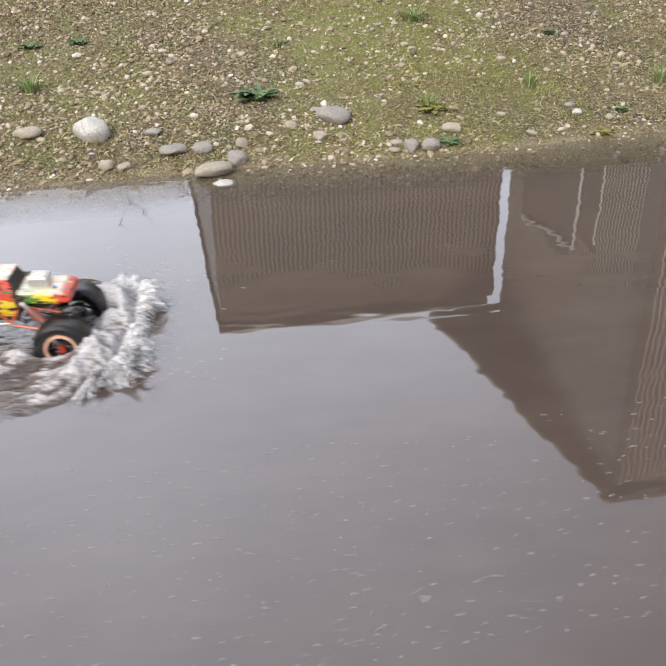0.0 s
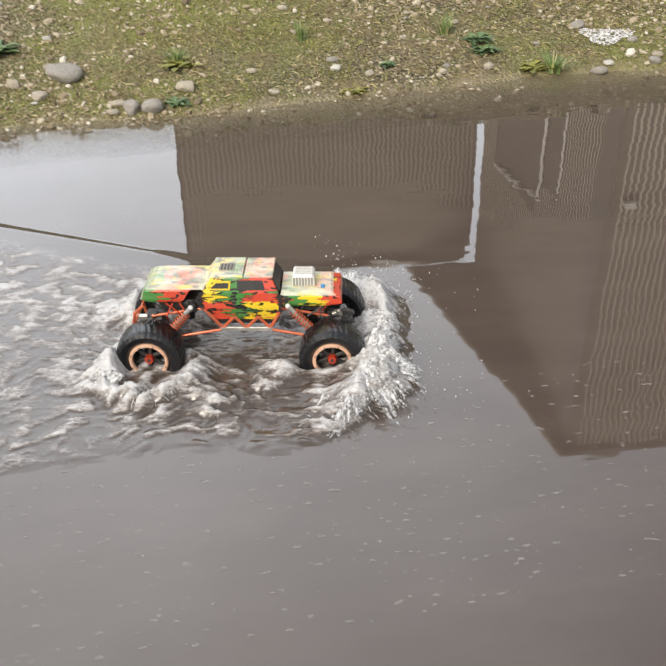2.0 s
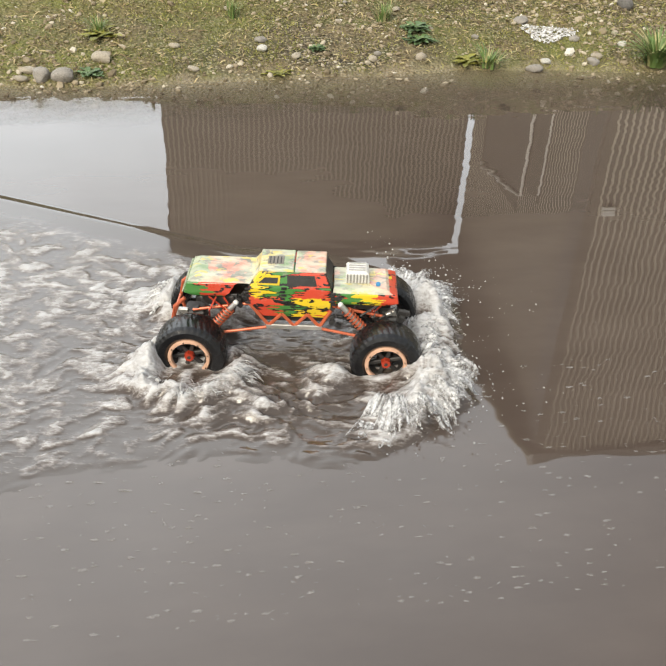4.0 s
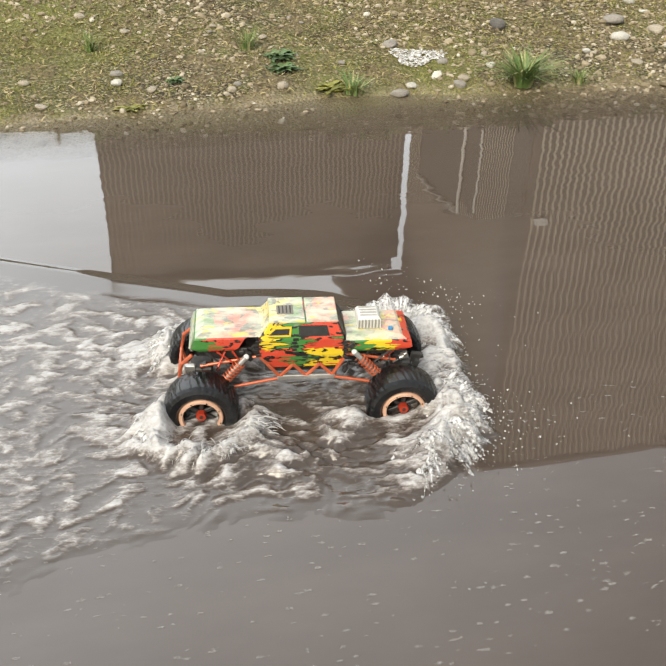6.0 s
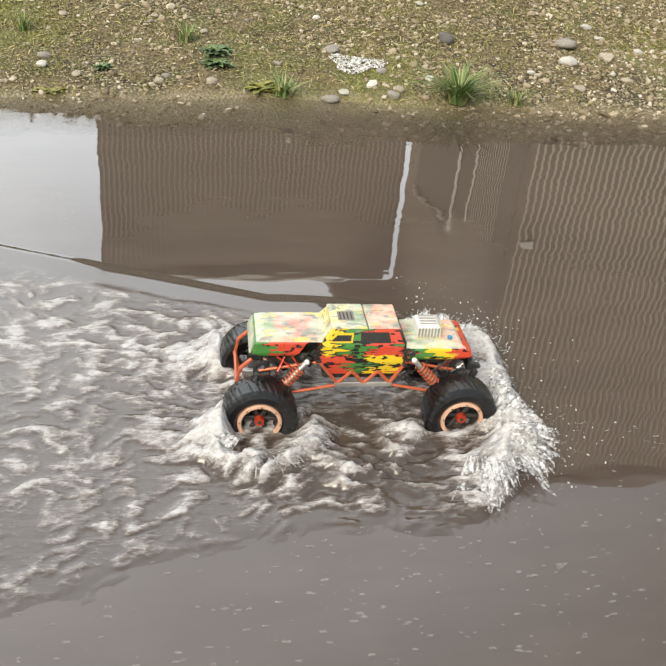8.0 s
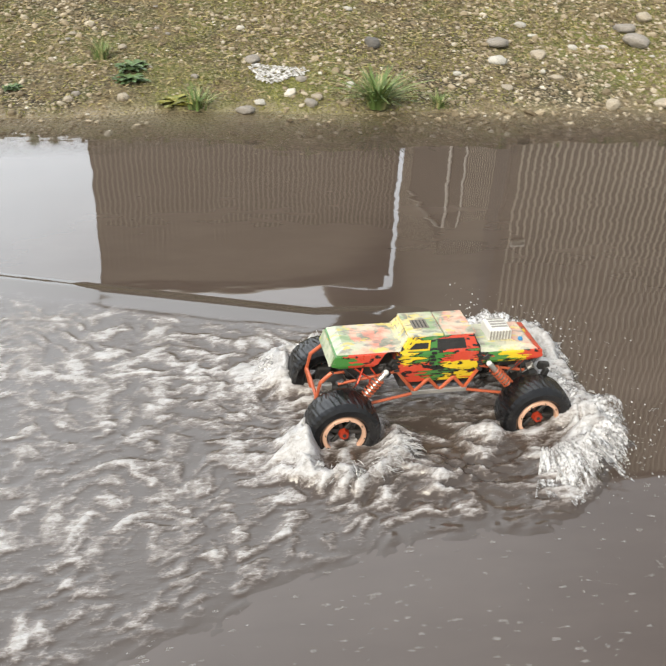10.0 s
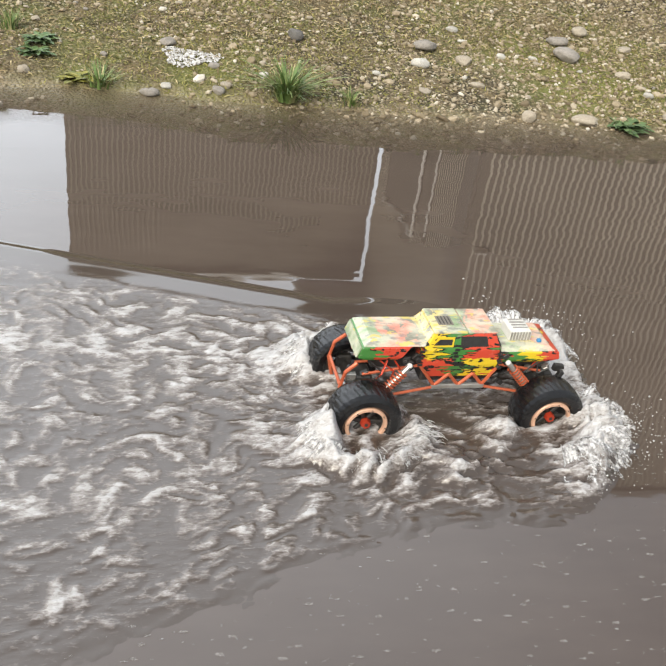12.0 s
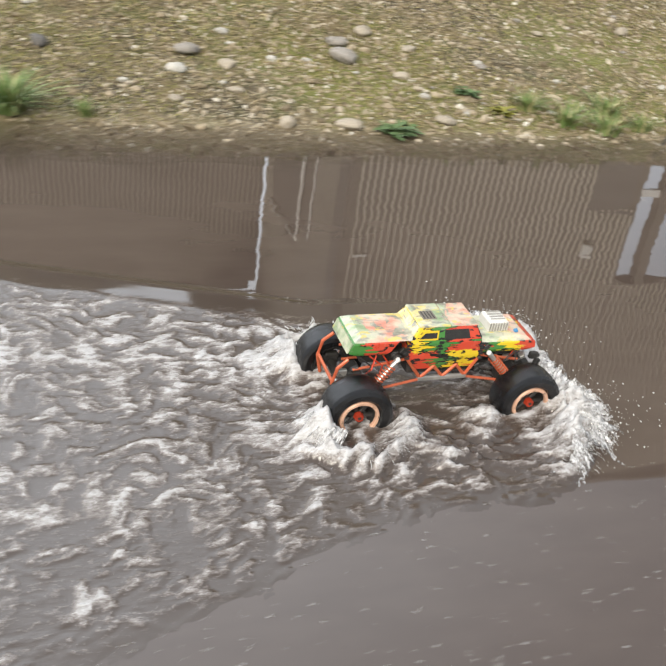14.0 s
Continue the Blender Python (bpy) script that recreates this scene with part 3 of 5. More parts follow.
# ---- stones, pebbles, litter ----
STONES_WEST = [
    (0.28, 3.05, 0.167, 0.157, 0), (-0.01, 3.09, 0.138, 0.053, 1), (0.65, 2.86, 0.14, 0.056, 2), (0.78, 2.86, 0.1, 0.056, 2), (0.92, 2.75, 0.108, 0.078, 2),
    (0.81, 2.66, 0.191, 0.073, 1), (0.85, 2.53, 0.112, 0.037, 0), (0.35, 2.75, 0.068, 0.055, 1), (0.43, 2.74, 0.068, 0.043, 1), (0.96, 2.89, 0.061, 0.057, 1),
    (1.73, 2.75, 0.081, 0.071, 2), (1.82, 2.74, 0.097, 0.077, 2), (1.67, 2.8, 0.071, 0.037, 1), (1.65, 2.75, 0.06, 0.028, 1), (1.97, 2.89, 0.105, 0.063, 1),
    (1.21, 3.04, 0.063, 0.052, 1), (1.33, 2.92, 0.082, 0.041, 1), (0.56, 3.04, 0.083, 0.042, 2), (1.42, 3.1, 0.19, 0.1, 2),
]
STONES_MID = [
    (4.58, 3.5, 0.084, 0.066, 3), (3.97, 3.33, 0.08, 0.046, 2), (5.18, 3.31, 0.093, 0.053, 0), (5.42, 3.39, 0.096, 0.057, 1), (6.03, 3.56, 0.148, 0.089, 2),
    (4.19, 2.91, 0.062, 0.046, 2), (3.9, 2.88, 0.086, 0.042, 2), (3.97, 2.93, 0.054, 0.031, 0), (3.38, 2.95, 0.051, 0.039, 1), (5.62, 2.9, 0.076, 0.059, 1),
    (5.91, 2.92, 0.131, 0.044, 1), (5.15, 3.06, 0.063, 0.029, 1), (6.03, 3.72, 0.127, 0.056, 2), (6.3, 3.41, 0.086, 0.054, 1), (5.25, 3.53, 0.127, 0.058, 2),
    (4.4, 3.18, 0.041, 0.025, 1), (4.94, 3.19, 0.047, 0.03, 0), (5.43, 3.14, 0.087, 0.039, 1), (5.44, 3.75, 0.073, 0.036, 0),
]
STONES_EAST = [
    (6.21, 3.85, 0.115, 0.067, 1), (6.4, 2.99, 0.103, 0.033, 1), (6.42, 3.71, 0.083, 0.033, 1), (6.53, 3.06, 0.03, 0.03, 0), (7.2, 3.48, 0.034, 0.029, 0),
    (7.31, 4.02, 0.067, 0.032, 1), (7.94, 4.14, 0.086, 0.072, 1), (5.66, 3.52, 0.054, 0.03, 0), (6.78, 3.6, 0.052, 0.038, 0), (2.66, 3.01, 0.051, 0.037, 0),
    (2.35, 2.83, 0.058, 0.027, 1), (2.27, 3.04, 0.051, 0.024, 1), (2.81, 2.95, 0.05, 0.03, 1), (2.66, 3.1, 0.06, 0.03, 2), (3.15, 2.93, 0.045, 0.028, 1),
]
STONE_LABELS = ["pale whitish stone lying on the gravel bank", "beige rounded stone lying on the gravel bank",
                "grey rounded stone half sunk in the bank", "dark grey stone lying on the gravel bank"]


def stone_mesh(seed, flat=False):
    v, f = ico(3)
    rng = np.random.default_rng(seed)
    for _ in range(9):
        d = rng.normal(size=3)
        d /= np.linalg.norm(d)
        cut = rng.uniform(0.62, 0.88)
        over = np.clip(v @ d - cut, 0, None)
        v = v - over[:, None] * d * 0.85
    v = v * (1 + 0.06 * fbm(v[:, 0] * 1.7 + seed, v[:, 1] * 1.7 + v[:, 2], seed, 3))[:, None]
    v /= np.abs(v).max(0)
    return mesh_np("stone", v * 0.5, f)


def build_stones():
    shapes = [stone_mesh(k) for k in range(6)]
    made = {}
    rng = np.random.default_rng(5)
    rows = STONES_WEST + STONES_MID + STONES_EAST
    extra = []
    while len(extra) < 130:
        x, y = rng.uniform(-1.6, 8.6), rng.uniform(2.78, 4.4)
        if y > shore(x) + 0.08 and pnoise(np.array([x * 0.8]), np.array([y * 0.8]), 77)[0] > rng.uniform(-0.7, 0.5):
            w = 0.028 + 0.03 * rng.random() ** 2
            extra.append((x, y, w, w * rng.uniform(0.45, 0.75), int(rng.choice([0, 1, 1, 1, 2, 2]))))
    for n, (x, y, w, h, kind) in enumerate(rows + extra):
        key = (n % 6, kind)
        z = float(terrain(np.array([x]), np.array([y]))[0])
        tall = max(h * 0.95, w * 0.4)
        m = pose(x, y, z + tall * 0.22, rng.uniform(-9, 9), rng.uniform(-9, 9), rng.uniform(-35, 35))
        if key not in made:
            me = shapes[n % 6].copy()
            me.materials.append(ROCKS[kind])
            made[key] = tagged(new("stone", me), STONE_LABELS[kind], "stone", "stones on the bank")
            ob = made[key]
        else:
            ob = copy_thing(made[key], m)
        ob.matrix_basis = m @ Matrix.Diagonal((w, w * rng.uniform(0.7, 0.95), tall, 1))


def on_bank(rng, n, x0, x1, v0, v1, fade=0.0):
    """Random places on the bank, v metres from the waterline."""
    x = rng.uniform(x0, x1, n)
    y = shore(x) + rng.uniform(v0, v1, n)
    return x, y, terrain(x, y)


def build_gravel():
    rng = np.random.default_rng(11)
    v, f = ico(1)
    x, y, z = on_bank(rng, 78000, -3.0, 9.4, -0.32, 2.3)
    keep = (pnoise(x * 0.9, y * 1.1, 21) + 0.5 * pnoise(x * 4, y * 4, 23) - 0.45 * smooth(x, 1.6, 2.4) * smooth(-x, -4.4, -3.4) + 0.25 * smooth(x, 4.4, 5.2)) > rng.uniform(-0.85, 0.45, len(x))
    x, y, z = x[keep], y[keep], z[keep]
    n = len(x)
    size = 0.004 + 0.010 * rng.random(n) ** 2 + (0.005 + 0.010 * rng.random(n)) * (rng.random(n) > 0.955)
    mats = turns(rng, n, 0.35) * size[:, None, None]
    mats = mats @ (np.eye(3)[None] * np.stack([rng.uniform(0.8, 1.4, n), rng.uniform(0.7, 1.0, n), rng.uniform(0.45, 0.75, n)], -1)[:, None, :])
    x2, y2, z2 = on_bank(rng, 9000, -9.0, 18.0, 2.3, 4.7)
    far = np.stack([x2, y2, z2 + 0.004], -1)
    far_mats = turns(rng, 9000, 0.35) * (0.010 + 0.022 * rng.random(9000) ** 2)[:, None, None] @ np.diag((1.2, 0.9, 0.6))[None]
    rubble = new("rubble", scatter("rubble", v, f, far_mats, far, False))
    rubble.data.materials.append(PEBBLE)
    tagged(rubble, "coarse brown rubble high on the bank", "rubble", kind="stuff")
    gravel = new("gravel", scatter("gravel", v, f, mats, np.stack([x, y, z + size * 0.2], -1), False))
    gravel.data.materials.append(PEBBLE)
    tagged(gravel, "loose brown and beige gravel over the bank", "gravel", kind="stuff")

    blade = np.array([(-0.5, 0, 0), (-0.46, 0.08, 0.03), (0.0, -0.07, 0.13), (0.05, 0.08, 0.17), (0.5, 0.02, 0.03)])
    faces = np.array([(0, 2, 1), (1, 2, 3), (2, 4, 3)])
    x, y, z = on_bank(rng, 120000, -3.2, 9.6, 0.0, 2.4)
    keep = (pnoise(x * 0.7, y * 0.9, 41) + 0.4 * pnoise(x * 3, y * 3, 43)) > rng.uniform(-0.75, 0.5, len(x))
    x, y, z = x[keep], y[keep], z[keep]
    n = len(x)
    mats = turns(rng, n, 0.35) * rng.uniform(0.010, 0.042, n)[:, None, None]
    litter = new("dry_litter", scatter("dry_litter", blade, faces, mats, np.stack([x, y, z + 0.004], -1)))
    litter.data.materials.append(STRAW)
    tagged(litter, "dry brown grass stalks and leaf litter", "litter", kind="stuff")

    up = np.array([(-0.09, 0, 0), (0.09, 0, 0), (0.02, 0.12, 0.5), (0.24, 0.14, 0.5), (0.40, 0.3, 0.9)])
    faces = np.array([(0, 1, 2), (1, 3, 2), (2, 3, 4)])
    x, y, z = on_bank(rng, 230000, -3.2, 9.6, 0.0, 2.2)
    cover = pnoise(x * 0.8 + 3, y * 1.0, 61) + 0.5 * pnoise(x * 3.1, y * 3.1, 63) + 0.45 * np.exp(-((x - 7.3) / 0.6) ** 2 - ((y - 3.2) / 0.25) ** 2) + 0.38 * np.exp(-((y - shore(x) - 0.16) / 0.16) ** 2) * smooth(x, 1.2, 2.2)
    cover = cover - 0.4 * (1 - smooth(x, 0.9, 2.0)) + 0.22 * smooth(x, 1.5, 2.2) * smooth(-x, -4.8, -3.8)
    keep = cover > rng.uniform(-0.25, 0.65, len(x))
    x, y, z = x[keep], y[keep], z[keep]
    n = len(x)
    mats = turns(rng, n, 0.8) * rng.uniform(0.006, 0.020, n)[:, None, None]
    grass = new("short_grass", scatter("short_grass", up, faces, mats, np.stack([x, y, z], -1)))
    grass.data.materials.append(SPROUT)
    tagged(grass, "short yellow-green grass and moss on the bank", "grass", kind="stuff")

    # white crumbs in a flat patch
    v, f = ico(1)
    n = 620
    r, a = np.sqrt(rng.random(n)), rng.uniform(0, 2 * np.pi, n)
    edge = 1 + 0.25 * np.sin(3 * a + 1)
    x, y = 4.066 + 0.125 * r * edge * np.cos(a), 3.20 + 0.085 * r * edge * np.sin(a)
    mats = turns(rng, n, 0.4) * rng.uniform(0.0025, 0.0075, n)[:, None, None] @ np.diag((1.3, 1.0, 0.35))[None]
    crumbs = new("white_debris", scatter("white_debris", v, f, mats, np.stack([x, y, terrain(x, y) + 0.008], -1), False))
    crumbs.data.materials.append(DEBRIS)
    tagged(crumbs, "flat patch of white crumbly debris on the bank", "debris")


# ---- plants ----
def tuft_mesh(seed, blades, length, spread, material, lean=0.7):
    """A tuft of arching blades about one root, a metre tall before scaling."""
    rng = np.random.default_rng(seed)
    verts, faces = [], []
    for _ in range(blades):
        a, l = rng.uniform(0, 2 * np.pi), length * rng.uniform(0.55, 1.0)
        out, w = lean * rng.uniform(0.15, 1.0), 0.028 * rng.uniform(0.6, 1.2)
        root = np.array([math.cos(a), math.sin(a), 0]) * spread * rng.random() * 0.35
        d, s = np.array([math.cos(a), math.sin(a), 0]), np.array([-math.sin(a), math.cos(a), 0])
        b = len(verts)
        for k, t in enumerate((0, 0.35, 0.7, 1.0)):
            p = root + d * (out * l * t * t) + np.array([0, 0, l * (t - 0.42 * out * t * t)])
            ww = w * (1 - 0.85 * t)
            verts += [p - s * ww, p + s * ww]
            if k:
                faces.append((b + 2 * k - 2, b + 2 * k - 1, b + 2 * k + 1, b + 2 * k))
    me = mesh_np("blades", verts, faces)
    me.materials.append(material)
    return me


def weed_mesh(seed, leaves, material):
    """A low rosette of toothed leaves."""
    rng = np.random.default_rng(seed)
    verts, faces = [], []
    for _ in range(leaves):
        a, l, rise = rng.uniform(0, 2 * np.pi), rng.uniform(0.3, 0.62), rng.uniform(0.15, 0.75)
        d, s = np.array([math.cos(a), math.sin(a), 0]), np.array([-math.sin(a), math.cos(a), 0])
        root = np.array([rng.normal(0, 0.12), rng.normal(0, 0.12), 0.02])
        b = len(verts)
        prof = (0.03, 0.13, 0.10, 0.17, 0.11, 0.02)
        for k, w in enumerate(prof):
            t = k / 5
            p = root + d * l * t + np.array([0, 0, rise * l * (t * 1.5 - 0.9 * t * t)])
            lift = np.array([0, 0, 0.25 * w])
            verts += [p - s * w * 0.6 + lift, p, p + s * w * 0.6 + lift]
            if k:
                q = b + 3 * k
                faces += [(q - 3, q - 2, q + 1, q), (q - 2, q - 1, q + 2, q + 1)]
    me = mesh_np("leaves", verts, faces)
    me.materials.append(material)
    return me


PLANTS_WEST = [
    (1.08, 3.4, 0.225, 0.135, 2), (-0.04, 3.56, 0.163, 0.105, 1), (0.18, 4.06, 0.102, 0.089, 2), (-0.08, 4.04, 0.102, 0.077, 2), (2.12, 4.19, 0.216, 0.081, 1),
    (3.27, 3.33, 0.128, 0.102, 1), (2.54, 3.36, 0.11, 0.1, 1), (1.27, 3.96, 0.101, 0.063, 1), (1.95, 3.14, 0.177, 0.07, 3), (2.9, 4.0, 0.082, 0.069, 2), (1.93, 3.17, 0.125, 0.08, 1),
    (2.71, 2.82, 0.115, 0.045, 3), (1.92, 2.79, 0.115, 0.058, 2),
]
PLANTS_EAST = [
    (3.41, 3.24, 0.149, 0.096, 2), (3.4, 3.12, 0.143, 0.09, 2), (2.91, 3.04, 0.08, 0.06, 2), (3.69, 2.92, 0.2, 0.085, 1), (3.6, 2.95, 0.15, 0.07, 3),
    (4.49, 2.89, 0.22, 0.20, 0), (6.13, 2.91, 0.21, 0.115, 2), (6.61, 3.28, 0.133, 0.089, 2), (6.9, 3.18, 0.224, 0.1, 1), (7.06, 3.04, 0.267, 0.11, 1), (7.25, 3.0, 0.272, 0.11, 1),
    (7.48, 3.05, 0.187, 0.094, 1), (6.74, 3.1, 0.131, 0.11, 3), (4.78, 2.9, 0.13, 0.074, 1), (7.35, 3.2, 0.25, 0.1, 1),
]


def build_plants():
    big = tuft_mesh(1, 190, 1.0, 0.5, GRASS, 1.1)
    small = tuft_mesh(2, 70, 1.0, 0.9, GRASS, 0.7)
    weed, yellow = weed_mesh(3, 46, LEAF), weed_mesh(4, 40, YELLOW_LEAF)
    kinds = [("grass_tuft", big, "thick green grass tuft with pale drooping blades", "grass tuft"), ("grass_tuft", small, "small bright green grass tuft in gravel", "grass tuft"),
             ("weed", weed, "low dark green leafy weed in gravel", "weed"), ("weed", yellow, "low yellow-green leafy weed in gravel", "weed")]
    first = {}
    rng = np.random.default_rng(9)
    rows = list(PLANTS_WEST + PLANTS_EAST)
    for k in range(46):
        x = -4.5 + 15 * k / 45 + rng.uniform(-0.12, 0.12)
        rows.append((x, float(shore(x)) + 4.5 + rng.uniform(-0.15, 0.1), rng.uniform(0.06, 0.18), rng.uniform(0.05, 0.13), int(rng.choice([1, 1, 2]))))
    for x, y, w, h, kind in rows:
        name, me, label, category = kinds[kind]
        m = pose(x, y, float(terrain(np.array([x]), np.array([y]))[0]) - 0.004, 0, 0, rng.uniform(0, 360))
        if kind not in first:
            ob = first[kind] = tagged(new(name, me), label, category, "plants on the bank")
        else:
            ob = copy_thing(first[kind], m)
        wide = w * (0.95, 1.0, 0.95, 0.95)[kind] * (1.35 if kind == 0 else 1)
        ob.matrix_basis = m @ Matrix.Diagonal((wide, wide, h * (1.0 if kind == 0 else 1.15), 1))


build_stones()
build_gravel()
build_plants()


# ---- the model truck: origin under the middle of its rear axle, on the lane's bed ----
R = 0.082


def spring(bm, a, b, radius, wire, coils):
    a, b = Vector(a), Vector(b)
    d = (b - a).normalized()
    s = d.cross(Vector((0, 1, 0.1))).normalized()
    u = d.cross(s)
    pts = []
    for k in range(coils * 10 + 1):
        t = k / (coils * 10)
        ang = 2 * math.pi * coils * t
        pts.append(a.lerp(b, t) + radius * (math.cos(ang) * s + math.sin(ang) * u))
    return tube(bm, pts, wire, 5)


def build_wheel(truck, x, y):
    """y: the hub's side; negative is the near side."""
    g = 1 if y > 0 else -1
    rim = part("wheel", lathe([(0.040, -0.026), (0.046, -0.028), (0.046, 0.028), (0.040, 0.026), (0.037, 0.006 * g), (0.037, -0.004 * g)], 40), BLACK, truck, "black spoked wheel")
    rim.location = (x, y - g * 0.036, R)
    tyre = lathe([(0.0435, -0.026), (0.054, -0.036), (0.069, -0.039), (0.0775, -0.035), (0.0805, -0.026), (0.0815, -0.012), (0.082, 0.0), (0.0815, 0.012), (0.0805, 0.026), (0.0775, 0.035), (0.069, 0.039), (0.054, 0.036), (0.0435, 0.026)], 150)
    for v in tyre.verts:
        r, a = math.hypot(v.co.x, v.co.z), math.atan2(v.co.z, v.co.x)
        if r > 0.069:
            groove = math.sin(34 * a + 95 * abs(v.co.y) + (1.6 if v.co.y > 0 else 0)) > 0.35
            if groove:
                v.co.x, v.co.z = v.co.x * (1 - 0.0010 / r), v.co.z * (1 - 0.0010 / r)
    part("tyre", tyre, RUBBER, rim, "fat black treaded rubber tyre")
    part("beadlock_ring", lathe([(0.0385, 0.025 * g), (0.0385, 0.032 * g), (0.0400, 0.035 * g), (0.0455, 0.035 * g), (0.0475, 0.032 * g), (0.0475, 0.027 * g)], 48), RING, rim, "peach-coloured beadlock ring")
    for k in range(6):
        p = bmesh.new()
        box(p, (0.008, 0.012 * g - 0.004, -0.0045), (0.041, 0.012 * g + 0.004, 0.0045), 0.0015)
        p.transform(Matrix.Rotation(k * math.pi / 3, 4, "Y"))
        part("spoke", p, BLACK, rim)
    cap = bmesh.new()
    bmesh.ops.create_cone(cap, cap_ends=True, segments=6, radius1=0.0120, radius2=0.0105, depth=0.012)
    cap.transform(Matrix.Rotation(radians(-90 * g), 4, "X"))
    cap.transform(Matrix.Translation((0, 0.024 * g, 0)))
    hub = part("hub_cap", cap, RED_METAL, rim, "red hexagonal hub cap")
    dot = bmesh.new()
    bmesh.ops.create_cone(dot, cap_ends=True, segments=10, radius1=0.004, radius2=0.004, depth=0.002)
    dot.transform(Matrix.Rotation(radians(90), 4, "X"))
    dot.transform(Matrix.Translation((0, 0.0305 * g, 0)))
    part("axle_nut", dot, BLACK, hub)
    for k in range(8):
        a = 2 * math.pi * k / 8
        c = bmesh.new()
        bmesh.ops.create_cone(c, cap_ends=True, segments=6, radius1=0.0015, radius2=0.0015, depth=0.003)
        c.transform(Matrix.Rotation(radians(90), 4, "X"))
        c.transform(Matrix.Translation((0.043 * math.cos(a), 0.0355 * g, 0.043 * math.sin(a))))
        part("bolt", c, BLACK, rim)
    return rim


def rect(x0, x1, half, z):
    return [(x0, -half, z), (x1, -half, z), (x1, half, z), (x0, half, z)]


def build_truck():
    truck = tagged(new("model_truck"), "camouflage painted model monster truck ploughing through water", "toy truck")
    H = R + 0.018
    # body: cab, rear deck, bonnet
    cab = part("cab", loft([rect(0.158, 0.306, 0.054, H + 0.046), rect(0.128, 0.312, 0.062, H + 0.082), rect(0.128, 0.312, 0.062, H + 0.122), rect(0.152, 0.296, 0.050, H + 0.158)], 0.002), PAINT, truck)
    # roof, deck and bonnet tops have the sky's sheen in their colour
    part("roof_panel", loft([rect(0.150, 0.228, 0.050, H + 0.1588), rect(0.152, 0.227, 0.048, H + 0.1635)], 0.0012), PALE_SHEEN, cab, "pale camouflage roof with painted sky sheen")
    part("roof_panel", loft([rect(0.230, 0.300, 0.050, H + 0.1588), rect(0.231, 0.298, 0.048, H + 0.1625)], 0.0012), PALE_SHEEN, cab, "pale camouflage roof with painted sky sheen")
    bm = bmesh.new()
    box(bm, (0.168, -0.022, H + 0.1630), (0.204, 0.014, H + 0.1648), 0.0006)
    part("roof_vent", bm, DOOR_GREY, cab, "dull grey roof vent")
    for k in range(4):
        bm = bmesh.new()
        box(bm, (0.172 + 0.008 * k, -0.019, H + 0.1646), (0.175 + 0.008 * k, 0.011, H + 0.1656), 0.0004)
        part("vent_slat", bm, BLACK, cab)
    part("windscreen_panel", loft([[(0.2965, -0.044, H + 0.156), (0.3125, -0.054, H + 0.126), (0.3125, 0.054, H + 0.126), (0.2965, 0.044, H + 0.156)],
                                   [(0.2985, -0.044, H + 0.157), (0.3145, -0.054, H + 0.127), (0.3145, 0.054, H + 0.127), (0.2985, 0.044, H + 0.157)]]), BLACK, cab, "dark windscreen")
    part("rear_window_panel", loft([[(0.1520, -0.044, H + 0.156), (0.1290, -0.054, H + 0.126), (0.1290, 0.054, H + 0.126), (0.1520, 0.044, H + 0.156)],
                                    [(0.1495, -0.044, H + 0.158), (0.1265, -0.054, H + 0.128), (0.1265, 0.054, H + 0.128), (0.1495, 0.044, H + 0.158)]]), PALE_SHEEN, cab)
    for g in (-1, 1):
        for x0, x1, t0, t1, up in ((0.150, 0.192, 0.164, 0.194, 0.147), (0.218, 0.276, 0.218, 0.270, 0.148)):
            lo, hi = H + 0.135, H + up
            ylo, yhi = 0.062 - 0.012 * 13 / 36, 0.062 - 0.012 * (up - 0.122) / 0.036
            for name, mat, off, grow in (("window_frame", YELLOW if x0 < 0.2 else BLACK, 0.0012, 0.0045), ("window", BLACK, 0.0022, 0.0)):
                bm = loft([[(x0 - grow, g * (ylo + s + grow * 0.33), lo - grow), (x1 + grow, g * (ylo + s + grow * 0.33), lo - grow), (t1 + grow, g * (yhi + s - grow * 0.33), hi + grow), (t0 - grow, g * (yhi + s - grow * 0.33), hi + grow)] for s in (off, -0.004)])
                part(name, bm, mat, cab, "dark window opening" if name == "window" else "")
        # scalloped black seams where side panels meet
        for x, z0, z1 in ((0.205, 0.086, 0.130), (0.315, 0.084, 0.120), (0.124, 0.082, 0.126)):
            bm = bmesh.new()
            for k in range(5):
                z = H + z0 + (z1 - z0) * k / 5
                box(bm, (x - 0.004 - 0.003 * (k % 2), g * 0.0625 - 0.0012, z), (x + 0.004 + 0.004 * ((k + 1) % 2), g * 0.0625 + 0.0012, z + (z1 - z0) * 0.14), 0.0004)
            part("panel_seam", bm, BLACK, cab)
    deck = part("rear_deck", loft([rect(0.000, 0.074, 0.057, H + 0.096), rect(-0.018, 0.084, 0.060, H + 0.104), rect(-0.010, 0.098, 0.060, H + 0.128), rect(0.006, 0.122, 0.050, H + 0.137)], 0.0015), PAINT, truck)
    part("deck_top", loft([rect(-0.008, 0.132, 0.059, H + 0.1315), rect(0.010, 0.138, 0.047, H + 0.1415)], 0.001), PALE_SHEEN, deck, "pale camouflage deck top with painted sky sheen")
